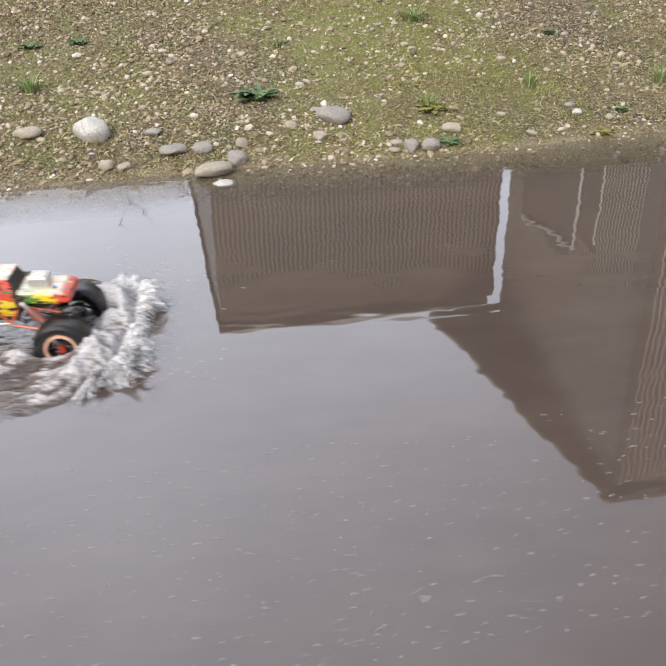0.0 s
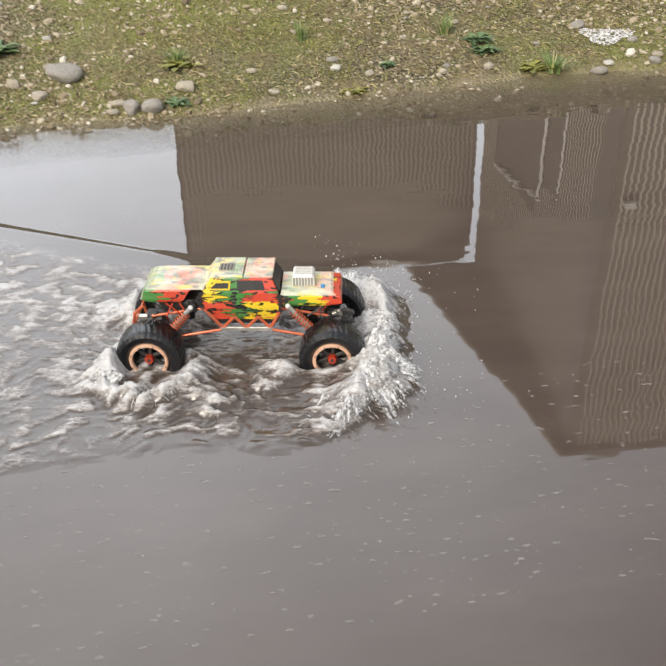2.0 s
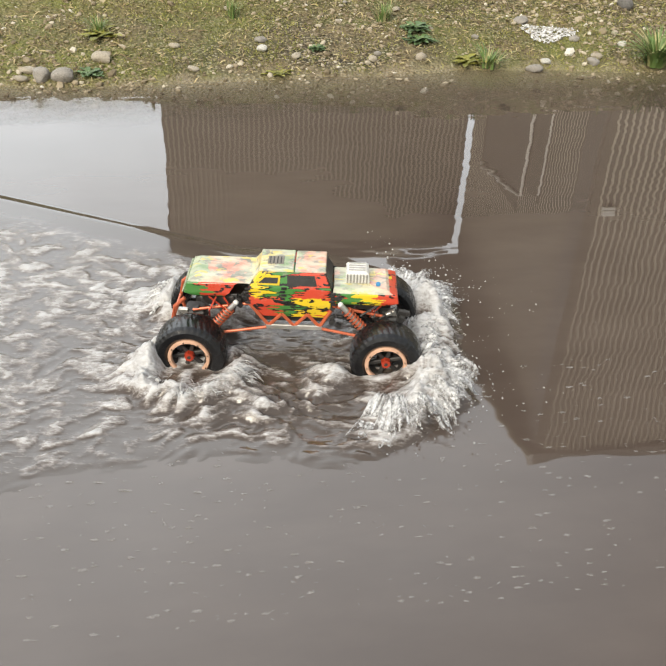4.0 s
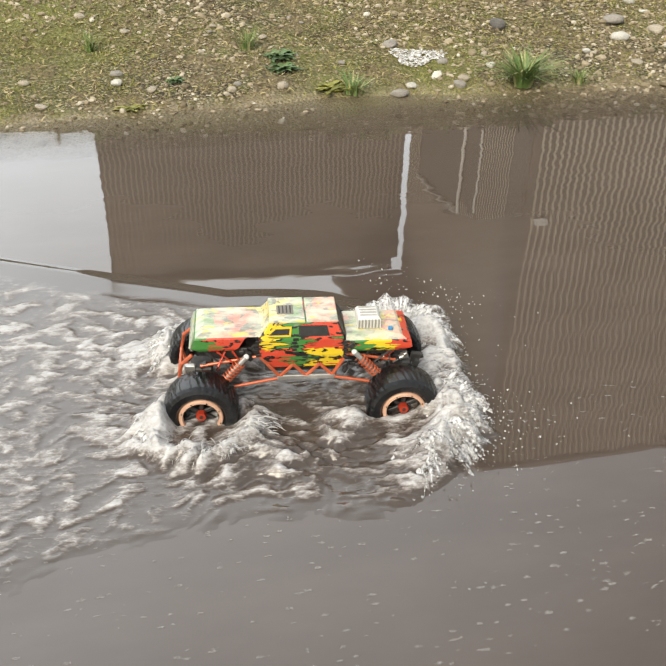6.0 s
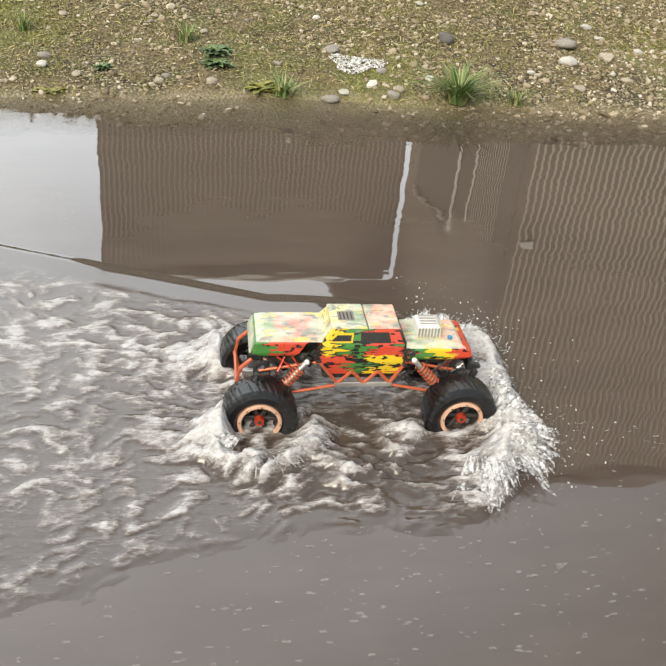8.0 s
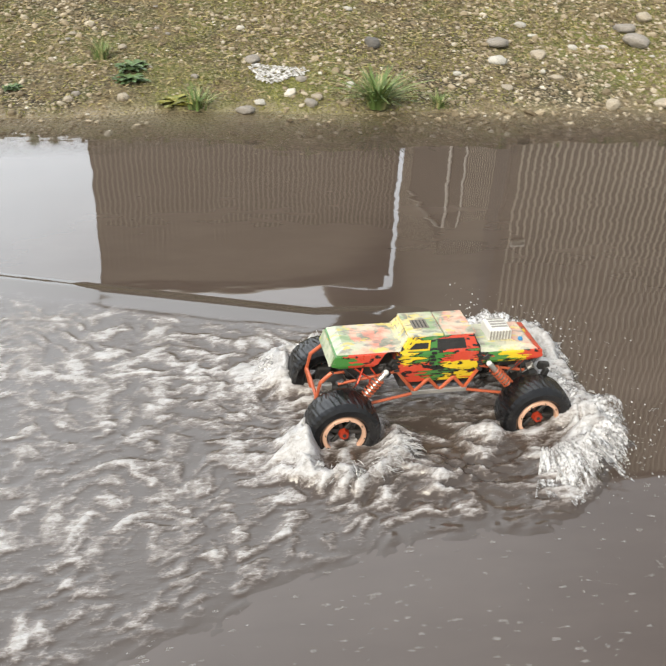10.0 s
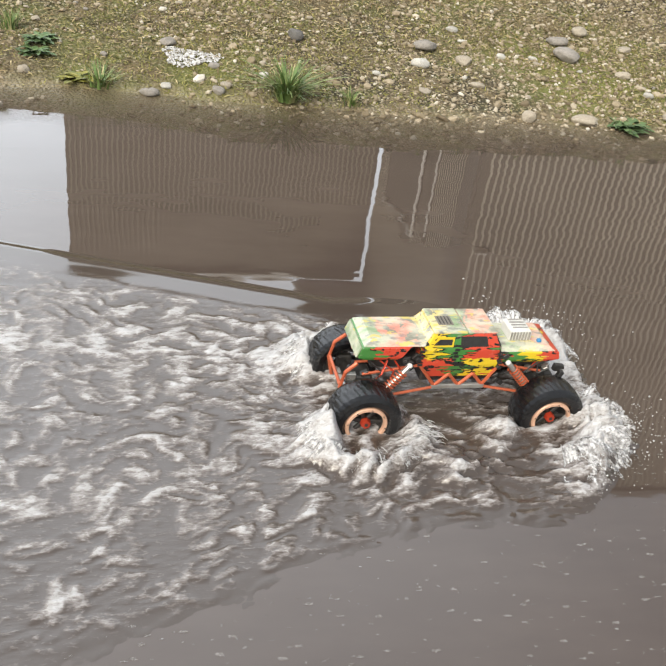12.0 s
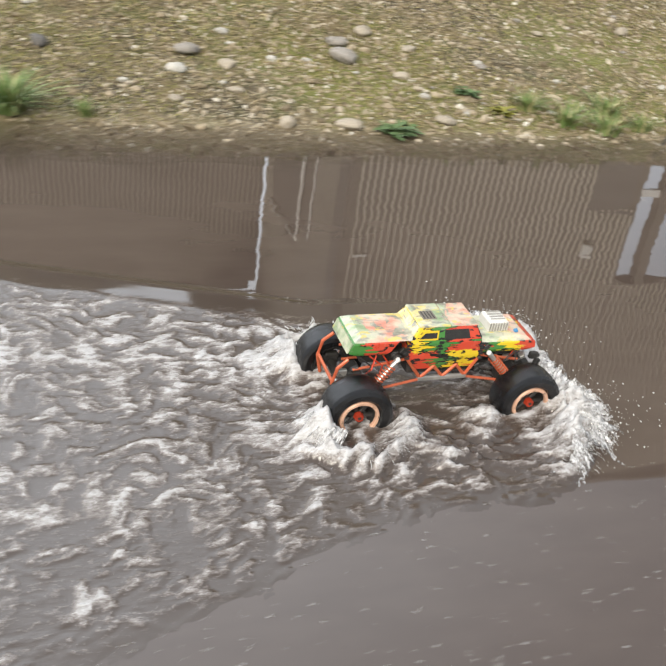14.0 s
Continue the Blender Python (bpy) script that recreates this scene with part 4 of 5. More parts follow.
    part("tailgate", loft([[(-0.0195, -0.056, H + 0.104), (-0.0105, -0.056, H + 0.128), (-0.0105, 0.056, H + 0.128), (-0.0195, 0.056, H + 0.104)],
                           [(-0.0225, -0.056, H + 0.104), (-0.0135, -0.056, H + 0.129), (-0.0135, 0.056, H + 0.129), (-0.0225, 0.056, H + 0.104)]]), PALE_SHEEN, deck)
    bonnet = part("bonnet", loft([rect(0.322, 0.440, 0.058, H + 0.086), rect(0.320, 0.464, 0.061, H + 0.094), rect(0.320, 0.460, 0.060, H + 0.112), rect(0.320, 0.444, 0.050, H + 0.119)], 0.0015), PAINT, truck)
    part("bonnet_top", loft([rect(0.316, 0.450, 0.059, H + 0.1145), rect(0.318, 0.436, 0.048, H + 0.1230)], 0.001), PALE_SHEEN, bonnet, "pale camouflage bonnet top with painted sky sheen")
    scoop = part("engine_scoop", loft([rect(0.344, 0.398, 0.026, H + 0.123), rect(0.344, 0.396, 0.026, H + 0.146), rect(0.348, 0.390, 0.022, H + 0.152)], 0.002), WHITE, truck, "white engine scoop with ribs")
    for k in range(7):
        bm = bmesh.new()
        box(bm, (0.346 + 0.0072 * k, -0.029, H + 0.125), (0.3490 + 0.0072 * k, -0.0255, H + 0.147), 0.0006)
        part("rib", bm, STEEL, scoop)
    for k in range(4):
        bm = bmesh.new()
        box(bm, (0.350, -0.019 + 0.011 * k, H + 0.1515), (0.388, -0.014 + 0.011 * k, H + 0.1535), 0.0006)
        part("rib", bm, STEEL, scoop)
    bm = bmesh.new()
    box(bm, (0.412, -0.036, H + 0.122), (0.422, -0.026, H + 0.130), 0.002)
    part("cap", bm, BLUE, truck, "small blue cap")
    # frame
    for g in (-1, 1):
        y = 0.058 * g
        truss = bmesh.new()
        for a, b in (((0.126, 0.084), (0.172, 0.024)), ((0.172, 0.024), (0.202, 0.056)), ((0.202, 0.056), (0.230, 0.024)), ((0.230, 0.024), (0.260, 0.056)), ((0.260, 0.056), (0.288, 0.024)), ((0.288, 0.024), (0.322, 0.084))):
            tube(truss, [(a[0], y, H + a[1]), (b[0], y, H + b[1])], 0.0042, 6)
        part("frame_rail", truss, ORANGE, truck, "orange-red triangulated frame rail")
        bm = bmesh.new()
        box(bm, (0.166, y - 0.004, H + 0.016), (0.294, y + 0.004, H + 0.028), 0.0015)
        part("skid_bar", bm, STEEL, truck)
        part("lower_link", tube(bmesh.new(), [(0.020, 0.070 * g, H + 0.000), (0.172, 0.058 * g, H + 0.020)], 0.0035, 8), ORANGE, truck)
        part("lower_link", tube(bmesh.new(), [(0.288, 0.058 * g, H + 0.020), (0.420, 0.070 * g, H + 0.002)], 0.0035, 8), ORANGE, truck)
        part("upper_link", tube(bmesh.new(), [(0.000, 0.052 * g, H + 0.055), (0.128, 0.054 * g, H + 0.078)], 0.0035, 8), ORANGE, truck)
        part("upper_link", tube(bmesh.new(), [(0.318, 0.054 * g, H + 0.078), (0.430, 0.052 * g, H + 0.055)], 0.0035, 8), ORANGE, truck)
        for a, b in (((0.040, H + 0.020), (0.100, H + 0.088)), ((0.402, H + 0.020), (0.334, H + 0.092))):
            a3, b3 = Vector((a[0], 0.080 * g, a[1])), Vector((b[0], 0.070 * g, b[1]))
            shock = part("shock_absorber", tube(bmesh.new(), [a3, b3], 0.0062, 10), STEEL, truck, "shock absorber with orange coil spring")
            part("coil_spring", spring(bmesh.new(), a3.lerp(b3, 0.12), a3.lerp(b3, 0.82), 0.0105, 0.0021, 8), ORANGE, shock)
            ball = bmesh.new()
            bmesh.ops.create_uvsphere(ball, u_segments=10, v_segments=6, radius=0.0066)
            ball.transform(Matrix.Translation(b3))
            part("shock_cap", ball, WHITE, shock, "", True)
        bar = [(-0.016, 0.056 * g, H + 0.088), (-0.040, 0.058 * g, H + 0.066), (-0.048, 0.058 * g, H + 0.026), (-0.036, 0.056 * g, H - 0.022)]
        part("rear_hoop", tube(bmesh.new(), bar, 0.0045, 8), ORANGE, truck)
    part("rear_crossbar", tube(bmesh.new(), [(-0.047, -0.058, H + 0.030), (-0.047, 0.058, H + 0.030)], 0.004, 8), ORANGE, truck)
    clutter = random.Random(8)
    for x in (0.0, 0.44):
        axle = part("axle", tube(bmesh.new(), [(x, -0.115, R), (x, 0.115, R)], 0.0125, 10), BLACK, truck, "black axle housing")
        bm = bmesh.new()
        bmesh.ops.create_uvsphere(bm, u_segments=14, v_segments=9, radius=0.032)
        bm.transform(Matrix.Translation((x, 0.0, R)) @ Matrix.Diagonal((1, 0.8, 1, 1)))
        part("gear_housing", bm, BLACK, axle, "", True)
        bm = bmesh.new()
        box(bm, (x - 0.022, -0.052, R + 0.020), (x + 0.026, 0.0, R + 0.066), 0.004)
        part("servo", bm, BLACK, axle)
        bm = bmesh.new()
        bmesh.ops.create_cone(bm, cap_ends=True, segments=16, radius1=0.017, radius2=0.017, depth=0.056)
        bm.transform(Matrix.Translation((x + 0.01, -0.062, R + 0.045)) @ Matrix.Rotation(radians(90), 4, "Y"))
        part("motor", bm, BLACK, axle)
        for k in range(16):
            bm = bmesh.new()
            cx, cy, cz = x + clutter.uniform(-0.035, 0.045), clutter.uniform(-0.082, -0.03), R + clutter.uniform(0.015, 0.08)
            box(bm, (cx - 0.008, cy - 0.006, cz - 0.006), (cx + clutter.uniform(0.004, 0.016), cy + 0.006, cz + clutter.uniform(0.002, 0.014)), 0.0015)
            bm.transform(Matrix.Translation((cx, cy, cz)) @ Matrix.Rotation(clutter.uniform(-0.6, 0.6), 4, "Y") @ Matrix.Translation((-cx, -cy, -cz)))
            part("linkage", bm, BLACK if k % 4 else STEEL, axle)
        for g in (-1, 1):
            bm = bmesh.new()
            box(bm, (x - 0.018, g * 0.092 - 0.010, R - 0.026), (x + 0.018, g * 0.092 + 0.010, R + 0.026), 0.004)
            part("knuckle", bm, BLACK, axle)
    bm = bmesh.new()
    box(bm, (0.140, -0.046, R + 0.046), (0.305, 0.046, R + 0.080), 0.004)
    part("gearbox_cover", bm, BLACK, truck)
    rng = random.Random(3)
    for k in range(9):
        x0 = rng.choice((0.02, 0.06, 0.34, 0.40)) + rng.uniform(-0.02, 0.02)
        pts = [(x0, -0.05 + rng.uniform(-0.02, 0.03), H + 0.035), (x0 + rng.uniform(-0.03, 0.03), -0.064 + rng.uniform(-0.01, 0.02), H + 0.065), (x0 + rng.uniform(-0.04, 0.04), -0.05, H + 0.09)]
        part("cable", tube(bmesh.new(), pts, 0.0022, 6), rng.choice((BLACK, BLACK, RED_METAL)), truck)
    bm = bmesh.new()
    box(bm, (0.02, -0.04, H + 0.062), (0.42, 0.04, H + 0.090), 0.004)
    part("chassis_tray", bm, BLACK, truck)
    for k in range(40):
        bm = bmesh.new()
        gx, gz = (0.106, 0.108) if k % 2 else (0.322, 0.09)
        cx, cy, cz = gx + clutter.uniform(-0.018, 0.016), clutter.choice((-1, 1)) * clutter.uniform(0.045, 0.066), R + gz + clutter.uniform(-0.04, 0.034)
        box(bm, (cx - 0.005, cy - 0.004, cz - 0.004), (cx + clutter.uniform(0.003, 0.010), cy + 0.004, cz + clutter.uniform(0.002, 0.012)), 0.001)
        bm.transform(Matrix.Translation((cx, cy, cz)) @ Matrix.Rotation(clutter.uniform(-0.7, 0.7), 4, "Y") @ Matrix.Translation((-cx, -cy, -cz)))
        part("bracket", bm, BLACK if k % 5 else RED_METAL, truck)
    wheels = [build_wheel(truck, x, y) for x in (0.0, 0.44) for y in (-0.145, 0.145)]
    return truck, wheels


# ---- churned water round the truck, in the truck's own space with z = 0 at the water ----
def bow(a):
    """How far ahead of the rear axle the bow wave's foot lies, at a metres to the side."""
    return 0.645 - 1.5 * np.clip(a - 0.2, 0, None) ** 1.25


def wake_field(x, y):
    """Height, foam and stir of the churned water at a place beside the truck."""
    a = np.abs(y)
    near = smooth(-y, -0.05, 0.05)
    w = 0.39 + 0.05 * near + 0.36 * np.clip(0.05 - x, 0, None)
    d = bow(a) + 0.022 * fbm(y * 9, x * 4, 72, 3) - x
    inside = smooth(w - a + 0.02 * fbm(x * 5, y * 5, 71, 2), -0.02, 0.14)
    body = smooth(d, -0.005, 0.06) * inside
    tail = smooth(x, -1.75, -1.35)
    # turbulence drawn out along the way the water runs
    wx, wy = 0.035 * fbm(x * 5, y * 5, 101, 3), 0.035 * fbm(x * 5, y * 5, 131, 3)
    u, v = x + wx, y / (1 + 0.75 * np.clip(0.1 - x, 0, 2)) + wy
    clump = fbm(u * 15, v * 35, 83, 4)
    crease = ridged(u * 12, v * 30 + 3, 81, 3) - 0.5
    fine = fbm(u * 26, v * 62, 85, 3)
    taper = 1 - 0.75 * smooth(a, 0.24, 0.42)
    crest = np.exp(-((d - 0.10) / 0.055) ** 2) * (0.020 + 0.042 * np.exp(-((a - 0.155) / 0.10) ** 2)) * taper
    crest = crest + np.exp(-np.clip(d, 0, None) / 0.14) * 0.014 * taper * smooth(d, 0, 0.05)
    rr = np.sqrt((x / 0.118) ** 2 + ((a - 0.155) / 0.088) ** 2)
    ring = np.exp(-((rr - 1.0) / 0.34) ** 2) * 0.032 * smooth(x, -0.25, 0.02)
    front = np.exp(-((x - 0.46) / 0.10) ** 2 - ((a - 0.18) / 0.10) ** 2)
    skirt = np.exp(-np.clip(-x - 0.085, 0, None) / 0.055) * smooth(-x, 0.045, 0.085) * np.exp(-((a - 0.14) / 0.06) ** 2) * 0.046
    pit = np.exp(-(rr / 0.85) ** 2)
    heap = np.exp(-((x - 0.315) / 0.05) ** 2 - ((a - 0.15) / 0.05) ** 2) * 0.034
    shelf = np.exp(-((x - 0.17 + 0.35 * (a - 0.22)) / 0.10) ** 2 - ((a - 0.25) / 0.06) ** 2) * 0.022
    hollow = np.exp(-((x - 0.21) / 0.13) ** 2 - (a / 0.11) ** 2)
    stir = 0.35 + 0.65 * smooth(x, -1.1, 0.1)
    h = body * (0.003 + crest * (1 + 0.35 * clump) + ring * (1 + 0.5 * clump) + skirt * (1 + 0.3 * clump) + heap * (1 + 0.3 * clump) + shelf * (1 + 0.6 * clump) + 0.014 * front + 0.016 * pit)
    calm = np.where(near > 0.5, 1.0, smooth(w - a, 0.03, 0.22))
    h = h + body * calm * stir * (1 - 0.5 * hollow) * (0.0048 * clump + 0.0042 * crease + 0.0024 * fine)
    h = h + body * (crest + ring) * (0.22 * fine + 0.2 * crease)
    h = np.maximum(h, 0.0020 * smooth(body, 0.1, 0.6))
    # smooth shoulder on the far side, steep outside and easing off inwards
    out = a - w - 0.03
    shoulder = np.where(out > 0, np.exp(-(out / 0.035) ** 2), np.exp(-(out / 0.15) ** 2)) * 0.0050 * (1 - near)
    h = (h + shoulder * smooth(bow(a) + 0.02 - x, 0, 0.3)) * tail
    cover = 0.48 * np.clip(crest / 0.040, 0, 1.1) + 0.36 * np.clip(ring / 0.03, 0, 1) + 0.75 * np.clip(skirt / 0.04, 0, 1) + 0.45 * np.clip(heap / 0.03, 0, 1) + 0.20 * np.clip(shelf / 0.02, 0, 1) + 0.12 * front + 0.30 * pit
    trail = np.exp(-((a - 0.16 - 0.16 * np.clip(-x, 0, 2)) / 0.07) ** 2) * smooth(-x, 0.02, 0.15)
    # the far side's extra 0.10 of foam colour stands in for reflected sky
    cover = cover + 0.25 + 0.17 * trail + 0.10 * (1 - near) - 0.19 * smooth(-x, 0.4, 1.4) - 0.38 * np.exp(-((x - 0.27) / 0.08) ** 2 - ((a - 0.29) / 0.09) ** 2) - 0.20 * near * smooth(a / w, 0.75, 1.0)
    foam = smooth(cover + 0.52 * clump + 0.42 * crease + 0.22 * fine, 0.02, 1.10)
    foam = foam * body * (1 - 0.55 * hollow) * tail
    churn = body * tail * (0.6 + 0.4 * np.clip(foam, 0, 1)) * smooth(w - a, -0.01, 0.12)
    return h, foam, churn


def curtain(cx, cy, g, a0, a1, r0, out, up, z0, span, seed):
    """A sheet of water flung outwards from an arc about (cx, cy), its lip torn into strands."""
    n, m = 150, 20
    ang = np.linspace(radians(a0), radians(a1), n)[:, None]
    f = np.linspace(0, 1, m)[None, :]
    fade = smooth(ang, radians(a0), radians(a0 + 25)) * smooth(-ang, -radians(a1), -radians(a1 - 35))
    reach = span * (0.74 + 0.24 * pnoise(ang * 3.1, 0.3, seed) + 0.20 * pnoise(ang * 9, 0.7, seed + 1) + 0.12 * pnoise(ang * 27, 0.1, seed + 2))
    t = np.clip(reach, span * 0.25, None) * f
    r = r0 + out * t * (1 + 0.20 * pnoise(ang * 5, 2.2, seed + 3)) + 0.004 * pnoise(ang * 21, f * 4, seed + 4)
    z = z0 + up * (0.35 + 0.65 * fade) * (1 + 0.25 * pnoise(ang * 4, 5.2, seed + 5)) * t - 4.9 * t * t
    z = z + 0.007 * pnoise(ang * 17, f * 5, seed + 6) + 0.004 * pnoise(ang * 45, f * 9, seed + 7)
    # the water runs back past the truck as it flies
    x, y = cx + r * np.cos(ang) - 0.12 * t, cy + g * r * np.sin(ang)
    i = np.arange(n * m).reshape(n, m)
    faces = np.stack([i[:-1, :-1], i[:-1, 1:], i[1:, 1:], i[1:, :-1]], -1).reshape(-1, 4)
    me = mesh_np("splash_sheet", np.stack([x, y, np.maximum(z, -0.004)], -1).reshape(-1, 3), faces)
    for name, value in (("across", ang + 0 * f + seed), ("along", f + 0 * ang)):
        me.attributes.new(name, "FLOAT", "POINT").data.foreach_set("value", value.ravel().astype(np.float32))
    me.materials.append(SHEET)
    return me


CURTAINS = [  # hub, side, arc in degrees from straight ahead, radius, outward and upward speed, foot, seconds aloft, seed
    (0.455, -0.145, -1, -40, 100, 0.064, 0.74, 0.92, 0.010, 0.20, 3), (0.455, -0.145, -1, -30, 112, 0.075, 1.02, 0.62, 0.008, 0.155, 13),
    (0.470, -0.145, -1, -60, 70, 0.056, 0.60, 0.98, 0.020, 0.20, 19),
    (0.455, 0.15, 1, -35, 125, 0.066, 0.66, 0.92, 0.010, 0.20, 23), (0.460, 0.15, 1, -60, 110, 0.075, 0.85, 0.62, 0.006, 0.16, 33),
    (0.475, 0.0, -1, -80, 80, 0.060, 0.58, 0.68, 0.015, 0.16, 43),
    (0.02, -0.145, -1, -25, 130, 0.072, 0.46, 0.56, 0.004, 0.125, 53), (0.02, 0.145, 1, -25, 130, 0.072, 0.46, 0.6, 0.004, 0.13, 63),
    (-0.02, -0.14, -1, 120, 215, 0.064, 0.40, 0.35, 0.040, 0.155, 73), (-0.02, 0.14, 1, 120, 215, 0.064, 0.40, 0.38, 0.040, 0.155, 83),
]


def build_wake():
    xs, ys = np.arange(-1.8, 0.85, 0.0055), np.arange(-1.2, 1.2, 0.0055)
    gx, gy = np.meshgrid(xs, ys)
    h, foam, churn = wake_field(gx, gy)
    h = h - 0.0008
    n, m = len(xs), len(ys)
    i = np.arange(n * m).reshape(m, n)
    f = np.stack([i[:-1, :-1], i[:-1, 1:], i[1:, 1:], i[1:, :-1]], -1).reshape(-1, 4)
    flat = h.ravel() < -0.0006
    f = f[~flat[f].all(1)]
    used = np.unique(f)
    number = np.full(n * m, -1)
    number[used] = np.arange(len(used))
    me = mesh_np("wake", np.stack([gx, gy, h], -1).reshape(-1, 3)[used], number[f])
    mark = me.attributes.new("foam", "FLOAT", "POINT")
    mark.data.foreach_set("value", foam.ravel()[used].astype(np.float32))
    stir = me.attributes.new("churn", "FLOAT", "POINT")
    stir.data.foreach_set("value", churn.ravel()[used].astype(np.float32))
    me.materials.append(WAKE)
    wake = tagged(new("wake", me), "foaming brown bow wave and churned wake", "wake", kind="stuff")
    sprays = []
    rng = np.random.default_rng(31)
    # tongues thrown forward off the crest
    sides, seg = 5, 5
    base, faces = [], []
    for k in range(seg + 1):
        t = k / seg
        r = 0.13 * (1 - t) ** 0.6 * (0.7 + 0.5 * t) + 0.012
        for j in range(sides):
            b = 2 * math.pi * j / sides
            base.append((1.9 * t, r * math.cos(b), r * 0.7 * math.sin(b) + 0.7 * t - 0.95 * t * t))
    for k in range(seg):
        for j in range(sides):
            faces.append((k * sides + j, k * sides + (j + 1) % sides, (k + 1) * sides + (j + 1) % sides, (k + 1) * sides + j))
    ball, ball_f = ico(1)
    for name, lo, hi, tongues, drops in (("spray", -0.36, -0.12, 200, 190), ("spray", -0.12, 0.14, 110, 60), ("spray", 0.14, 0.36, 170, 120)):
        y = rng.uniform(lo, hi, tongues)
        back = rng.uniform(0.0, 0.13, tongues)
        x = bow(np.abs(y)) - back
        z, _, _ = wake_field(x, y)
        head = np.arctan2(y * 2.2, 0.45) + rng.normal(0, 0.2, tongues)
        lift = rng.uniform(-0.3, 0.55, tongues)
        size = 0.003 + 0.007 * rng.random(tongues) ** 2
        ch, sh, cl, sl = np.cos(head), np.sin(head), np.cos(lift), np.sin(lift)
        o = np.zeros(tongues)
        mats = np.array([[ch * cl, -sh, -ch * sl], [sh * cl, ch, -sh * sl], [sl, o, cl]]).transpose(2, 0, 1) * size[:, None, None]
        me = scatter(name, base, faces, mats, np.stack([x, y, z - 0.006], -1))
        me.materials.append(SPLASH)
        ob = tagged(new(name, me), "white tongues of splashing water")
        ob.parent = wake
        sprays.append(ob)
        y = rng.uniform(lo, hi, drops) * 1.12
        ahead = rng.exponential(0.055, drops) - 0.05
        x = bow(np.abs(y)) + ahead
        z = np.clip(0.012 + 0.10 * rng.random(drops) ** 1.6 * np.exp(-np.clip(ahead, 0, None) / 0.12), 0.006, None)
        size = 0.0007 + 0.0022 * rng.random(drops) ** 3
        mats = turns(rng, drops, 0.4) * size[:, None, None] @ np.diag((1.2, 0.75, 0.9))[None]
        me = scatter("droplets", ball, ball_f, mats, np.stack([x, y, z], -1))
        me.materials.append(SPLASH)
        ob = tagged(new("droplets", me), "flying water drops")
        ob.parent = wake
        sprays.append(ob)
    for row in CURTAINS:
        ob = tagged(new("splash_sheet", curtain(*row)), "thin sheet of white thrown water")
        ob.parent = wake
        sprays.append(ob)
    # water thrown round the rear wheels
    for g in (-1, 1):
        n = 170
        ang = rng.uniform(-2.2, 1.1, n)
        x, y = 0.13 * np.cos(ang) * rng.uniform(0.85, 1.25, n), g * (0.155 + 0.10 * np.abs(np.sin(ang)) * rng.uniform(0.5, 1.2, n))
        z, _, _ = wake_field(x, y)
        head, lift, size = np.arctan2(y - g * 0.14, x) + rng.normal(0, 0.4, n), rng.uniform(-0.5, 0.5, n), 0.004 + 0.009 * rng.random(n) ** 2
        ch, sh, cl, sl = np.cos(head), np.sin(head), np.cos(lift), np.sin(lift)
        o = np.zeros(n)
        mats = np.array([[ch * cl, -sh, -ch * sl], [sh * cl, ch, -sh * sl], [sl, o, cl]]).transpose(2, 0, 1) * size[:, None, None]
        me = scatter("spray", base, faces, mats, np.stack([x, y, z - 0.004], -1))
        me.materials.append(SPLASH)
        ob = tagged(new("spray", me), "white tongues of splashing water")
        ob.parent = wake
        sprays.append(ob)
    return wake, sprays


def build_flecks():
    """Small bubbles adrift on the open water."""
    rng = np.random.default_rng(51)
    rim = [2 * math.pi * k / 8 for k in range(8)]
    v = [(0, 0, 0.25)] + [(math.cos(b), math.sin(b), 0.02) for b in rim]
    f = [(0, 1 + k, 1 + (k + 1) % 8) for k in range(8)]
    n = 3200
    x, y = rng.uniform(-0.5, 7.0, n), 0.0 + 0.66 * rng.random(n) ** 1.2
    size = 0.0010 + 0.0024 * rng.random(n) ** 2
    mats = size[:, None, None] * np.diag((2.6, 1.0, 0.3))[None]
    flecks = new("bubbles", scatter("bubbles", v, f, mats, np.stack([x, y, size * 0 + 0.0007], -1)))
    flecks.data.materials.append(BUBBLE)
    tagged(flecks, "tiny pale bubbles drifting on brown water", "bubbles", kind="stuff")


truck, wheels = build_truck()
wake, sprays = build_wake()
build_flecks()

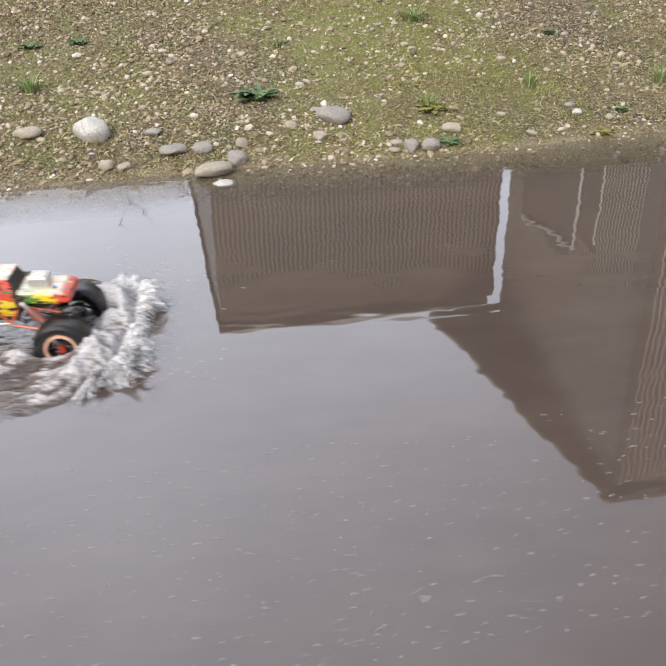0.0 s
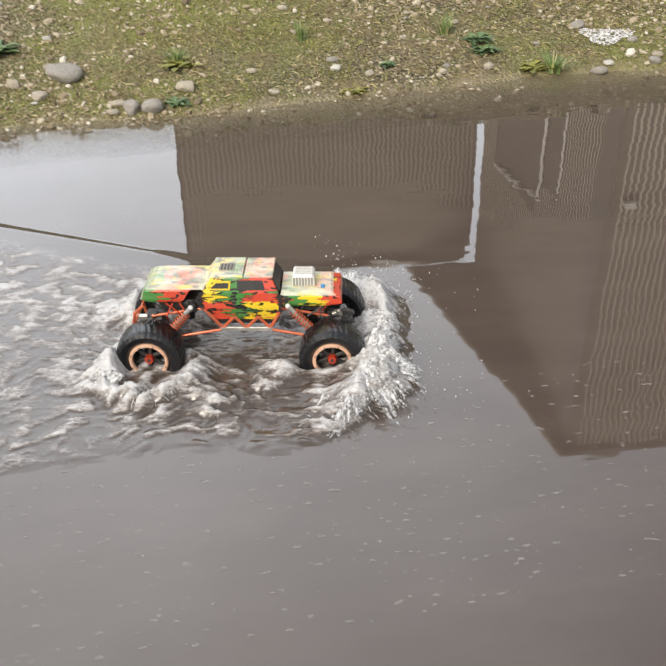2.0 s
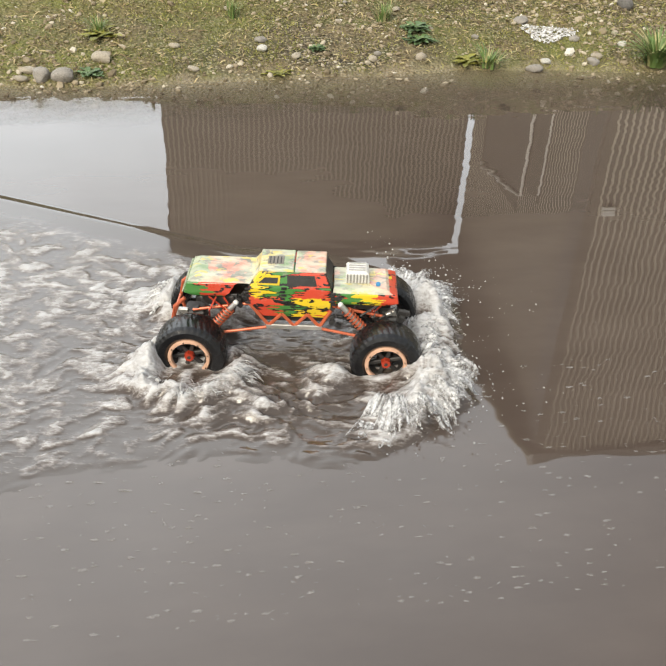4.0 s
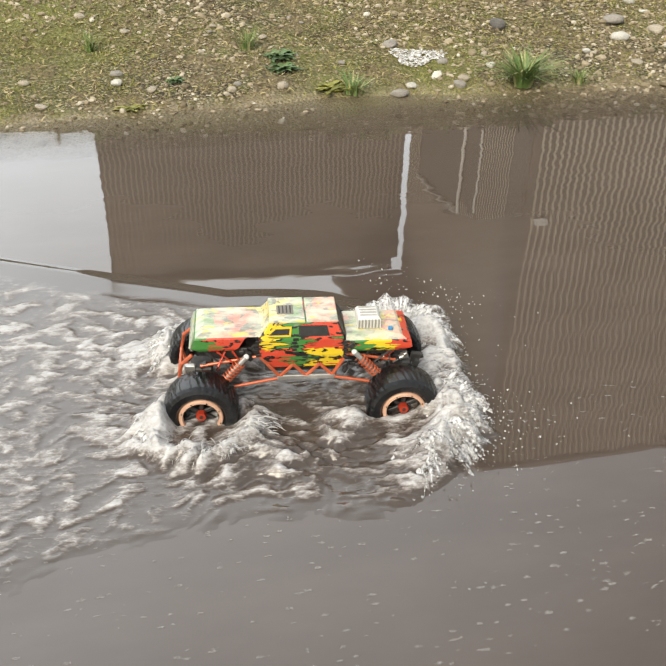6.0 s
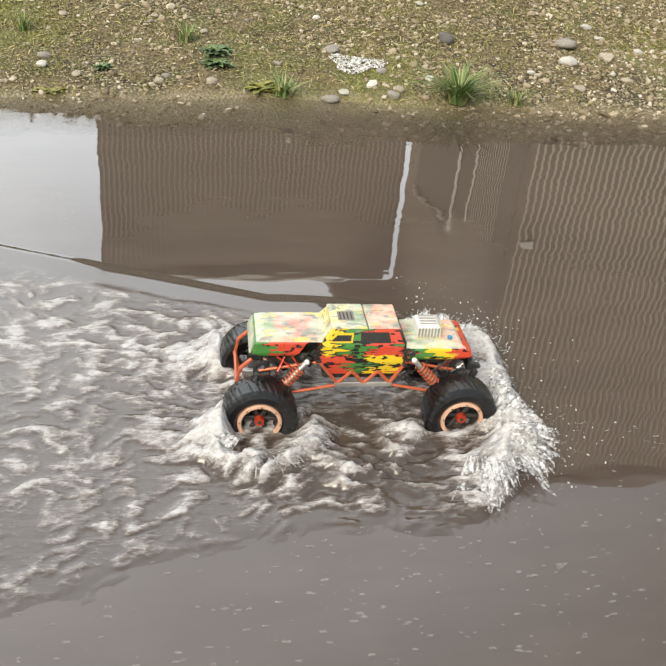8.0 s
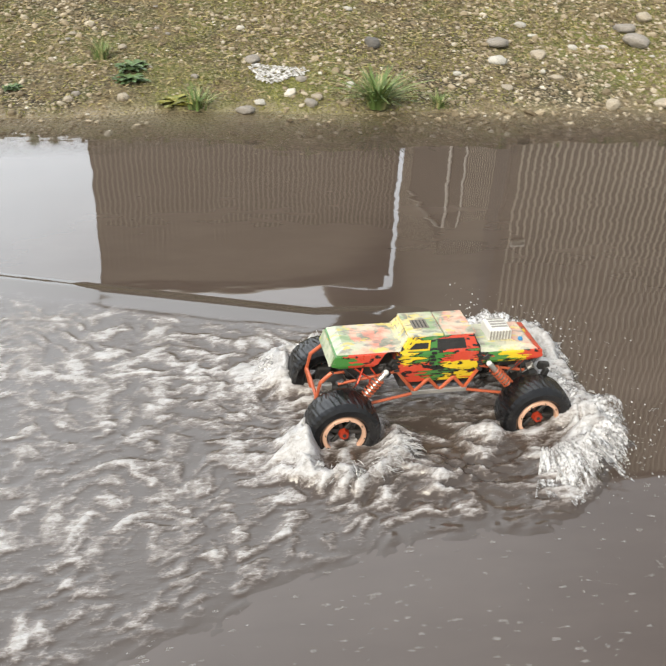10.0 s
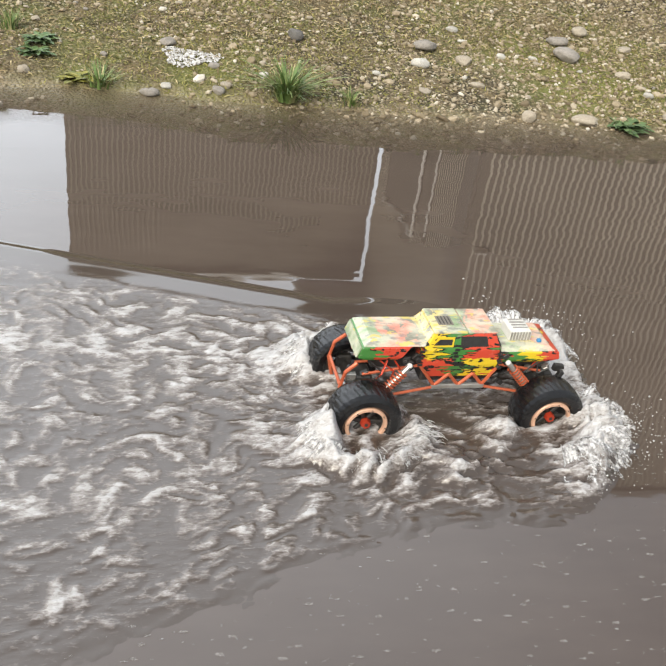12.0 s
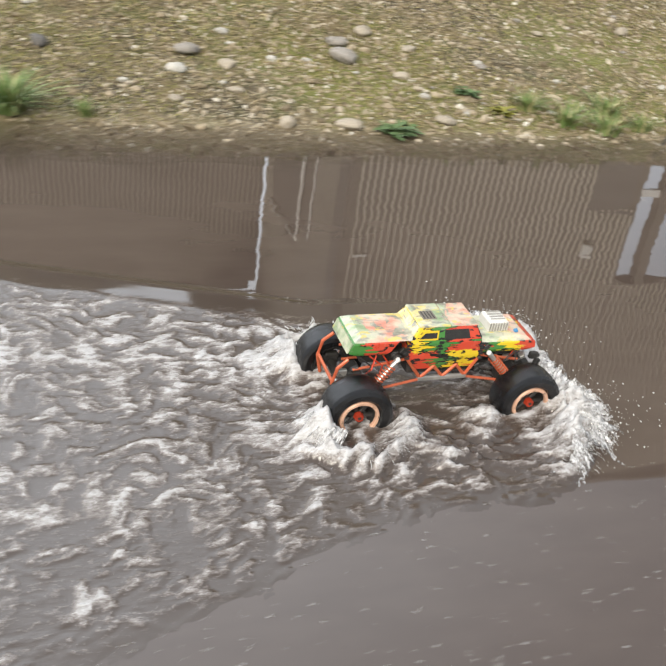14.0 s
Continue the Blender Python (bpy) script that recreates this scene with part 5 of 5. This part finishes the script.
# ---- what moves: seconds, place of the rear axle's middle, heading ----
DRIVE = [
    (0.0, -0.115, 1.355, -8.1), (0.5, 0.650, 1.221, -8.7), (1.0, 1.358, 1.081, -10.5), (1.5, 1.705, 0.994, -9.3), (2.0, 1.865, 0.936, -10.0),
    (2.5, 2.005, 0.905, -9.9), (5.0, 2.639, 0.775, -6.7), (5.5, 2.791, 0.761, -5.6), (6.0, 2.867, 0.797, -5.8), (6.5, 3.016, 0.726, -3.7),
    (7.0, 3.165, 0.726, -3.4), (9.5, 3.778, 0.708, 1.9), (10.0, 3.933, 0.716, 2.6), (10.5, 4.034, 0.758, 3.0), (11.0, 4.173, 0.764, 3.0),
    (11.5, 4.311, 0.778, 3.5), (12.0, 4.434, 0.749, 4.0), (12.5, 4.561, 0.795, 4.3), (13.0, 4.678, 0.785, 4.1), (13.5, 4.787, 0.808, 3.8),
    (14.0, 5.356, 0.935, 3.3),
]
BED = -0.040
FRONT = 12  # pieces of the bow splash come first


def motions():
    walk(truck, [(t, pose(x, y, BED + 0.003 * math.sin(5 * t), 1.2 * math.sin(2.3 * t), 0.8 * math.sin(3.1 * t + 1), a)) for t, x, y, a in DRIVE])
    walk(wake, [(t, pose(x, y, 0, 0, 0, a)) for t, x, y, a in DRIVE])
    times = [k / 15 for k in range(211)]
    gone = [0.0]
    for (t0, x0, y0, a0), (t1, x1, y1, a1) in zip(DRIVE, DRIVE[1:]):
        gone.append(gone[-1] + math.hypot(x1 - x0, y1 - y0))
    for w in wheels:
        at = w.location.copy()
        rows = []
        for t in times:
            s = float(np.interp(t, [r[0] for r in DRIVE], gone))
            rows.append((t, pose(at.x, at.y, at.z, 0, math.degrees(s / R), 0)))
        walk(w, rows)
    for k, ob in enumerate(sprays):
        rows = []
        for j in range(57):
            t = 0.25 * j
            ph = 4.2 * t + 1.7 * k
            ahead = 0.075 * (1 - float(smooth(t, 0.3, 1.9))) * (1 if k < FRONT else 0)
            rows.append((t, pose(ahead + 0.012 * math.sin(ph), 0.006 * math.cos(1.3 * ph), 0.008 * math.sin(ph + 0.9), 2.5 * math.sin(ph * 0.8), 2.0 * math.cos(ph), 0)))
        walk(ob, rows)


motions()
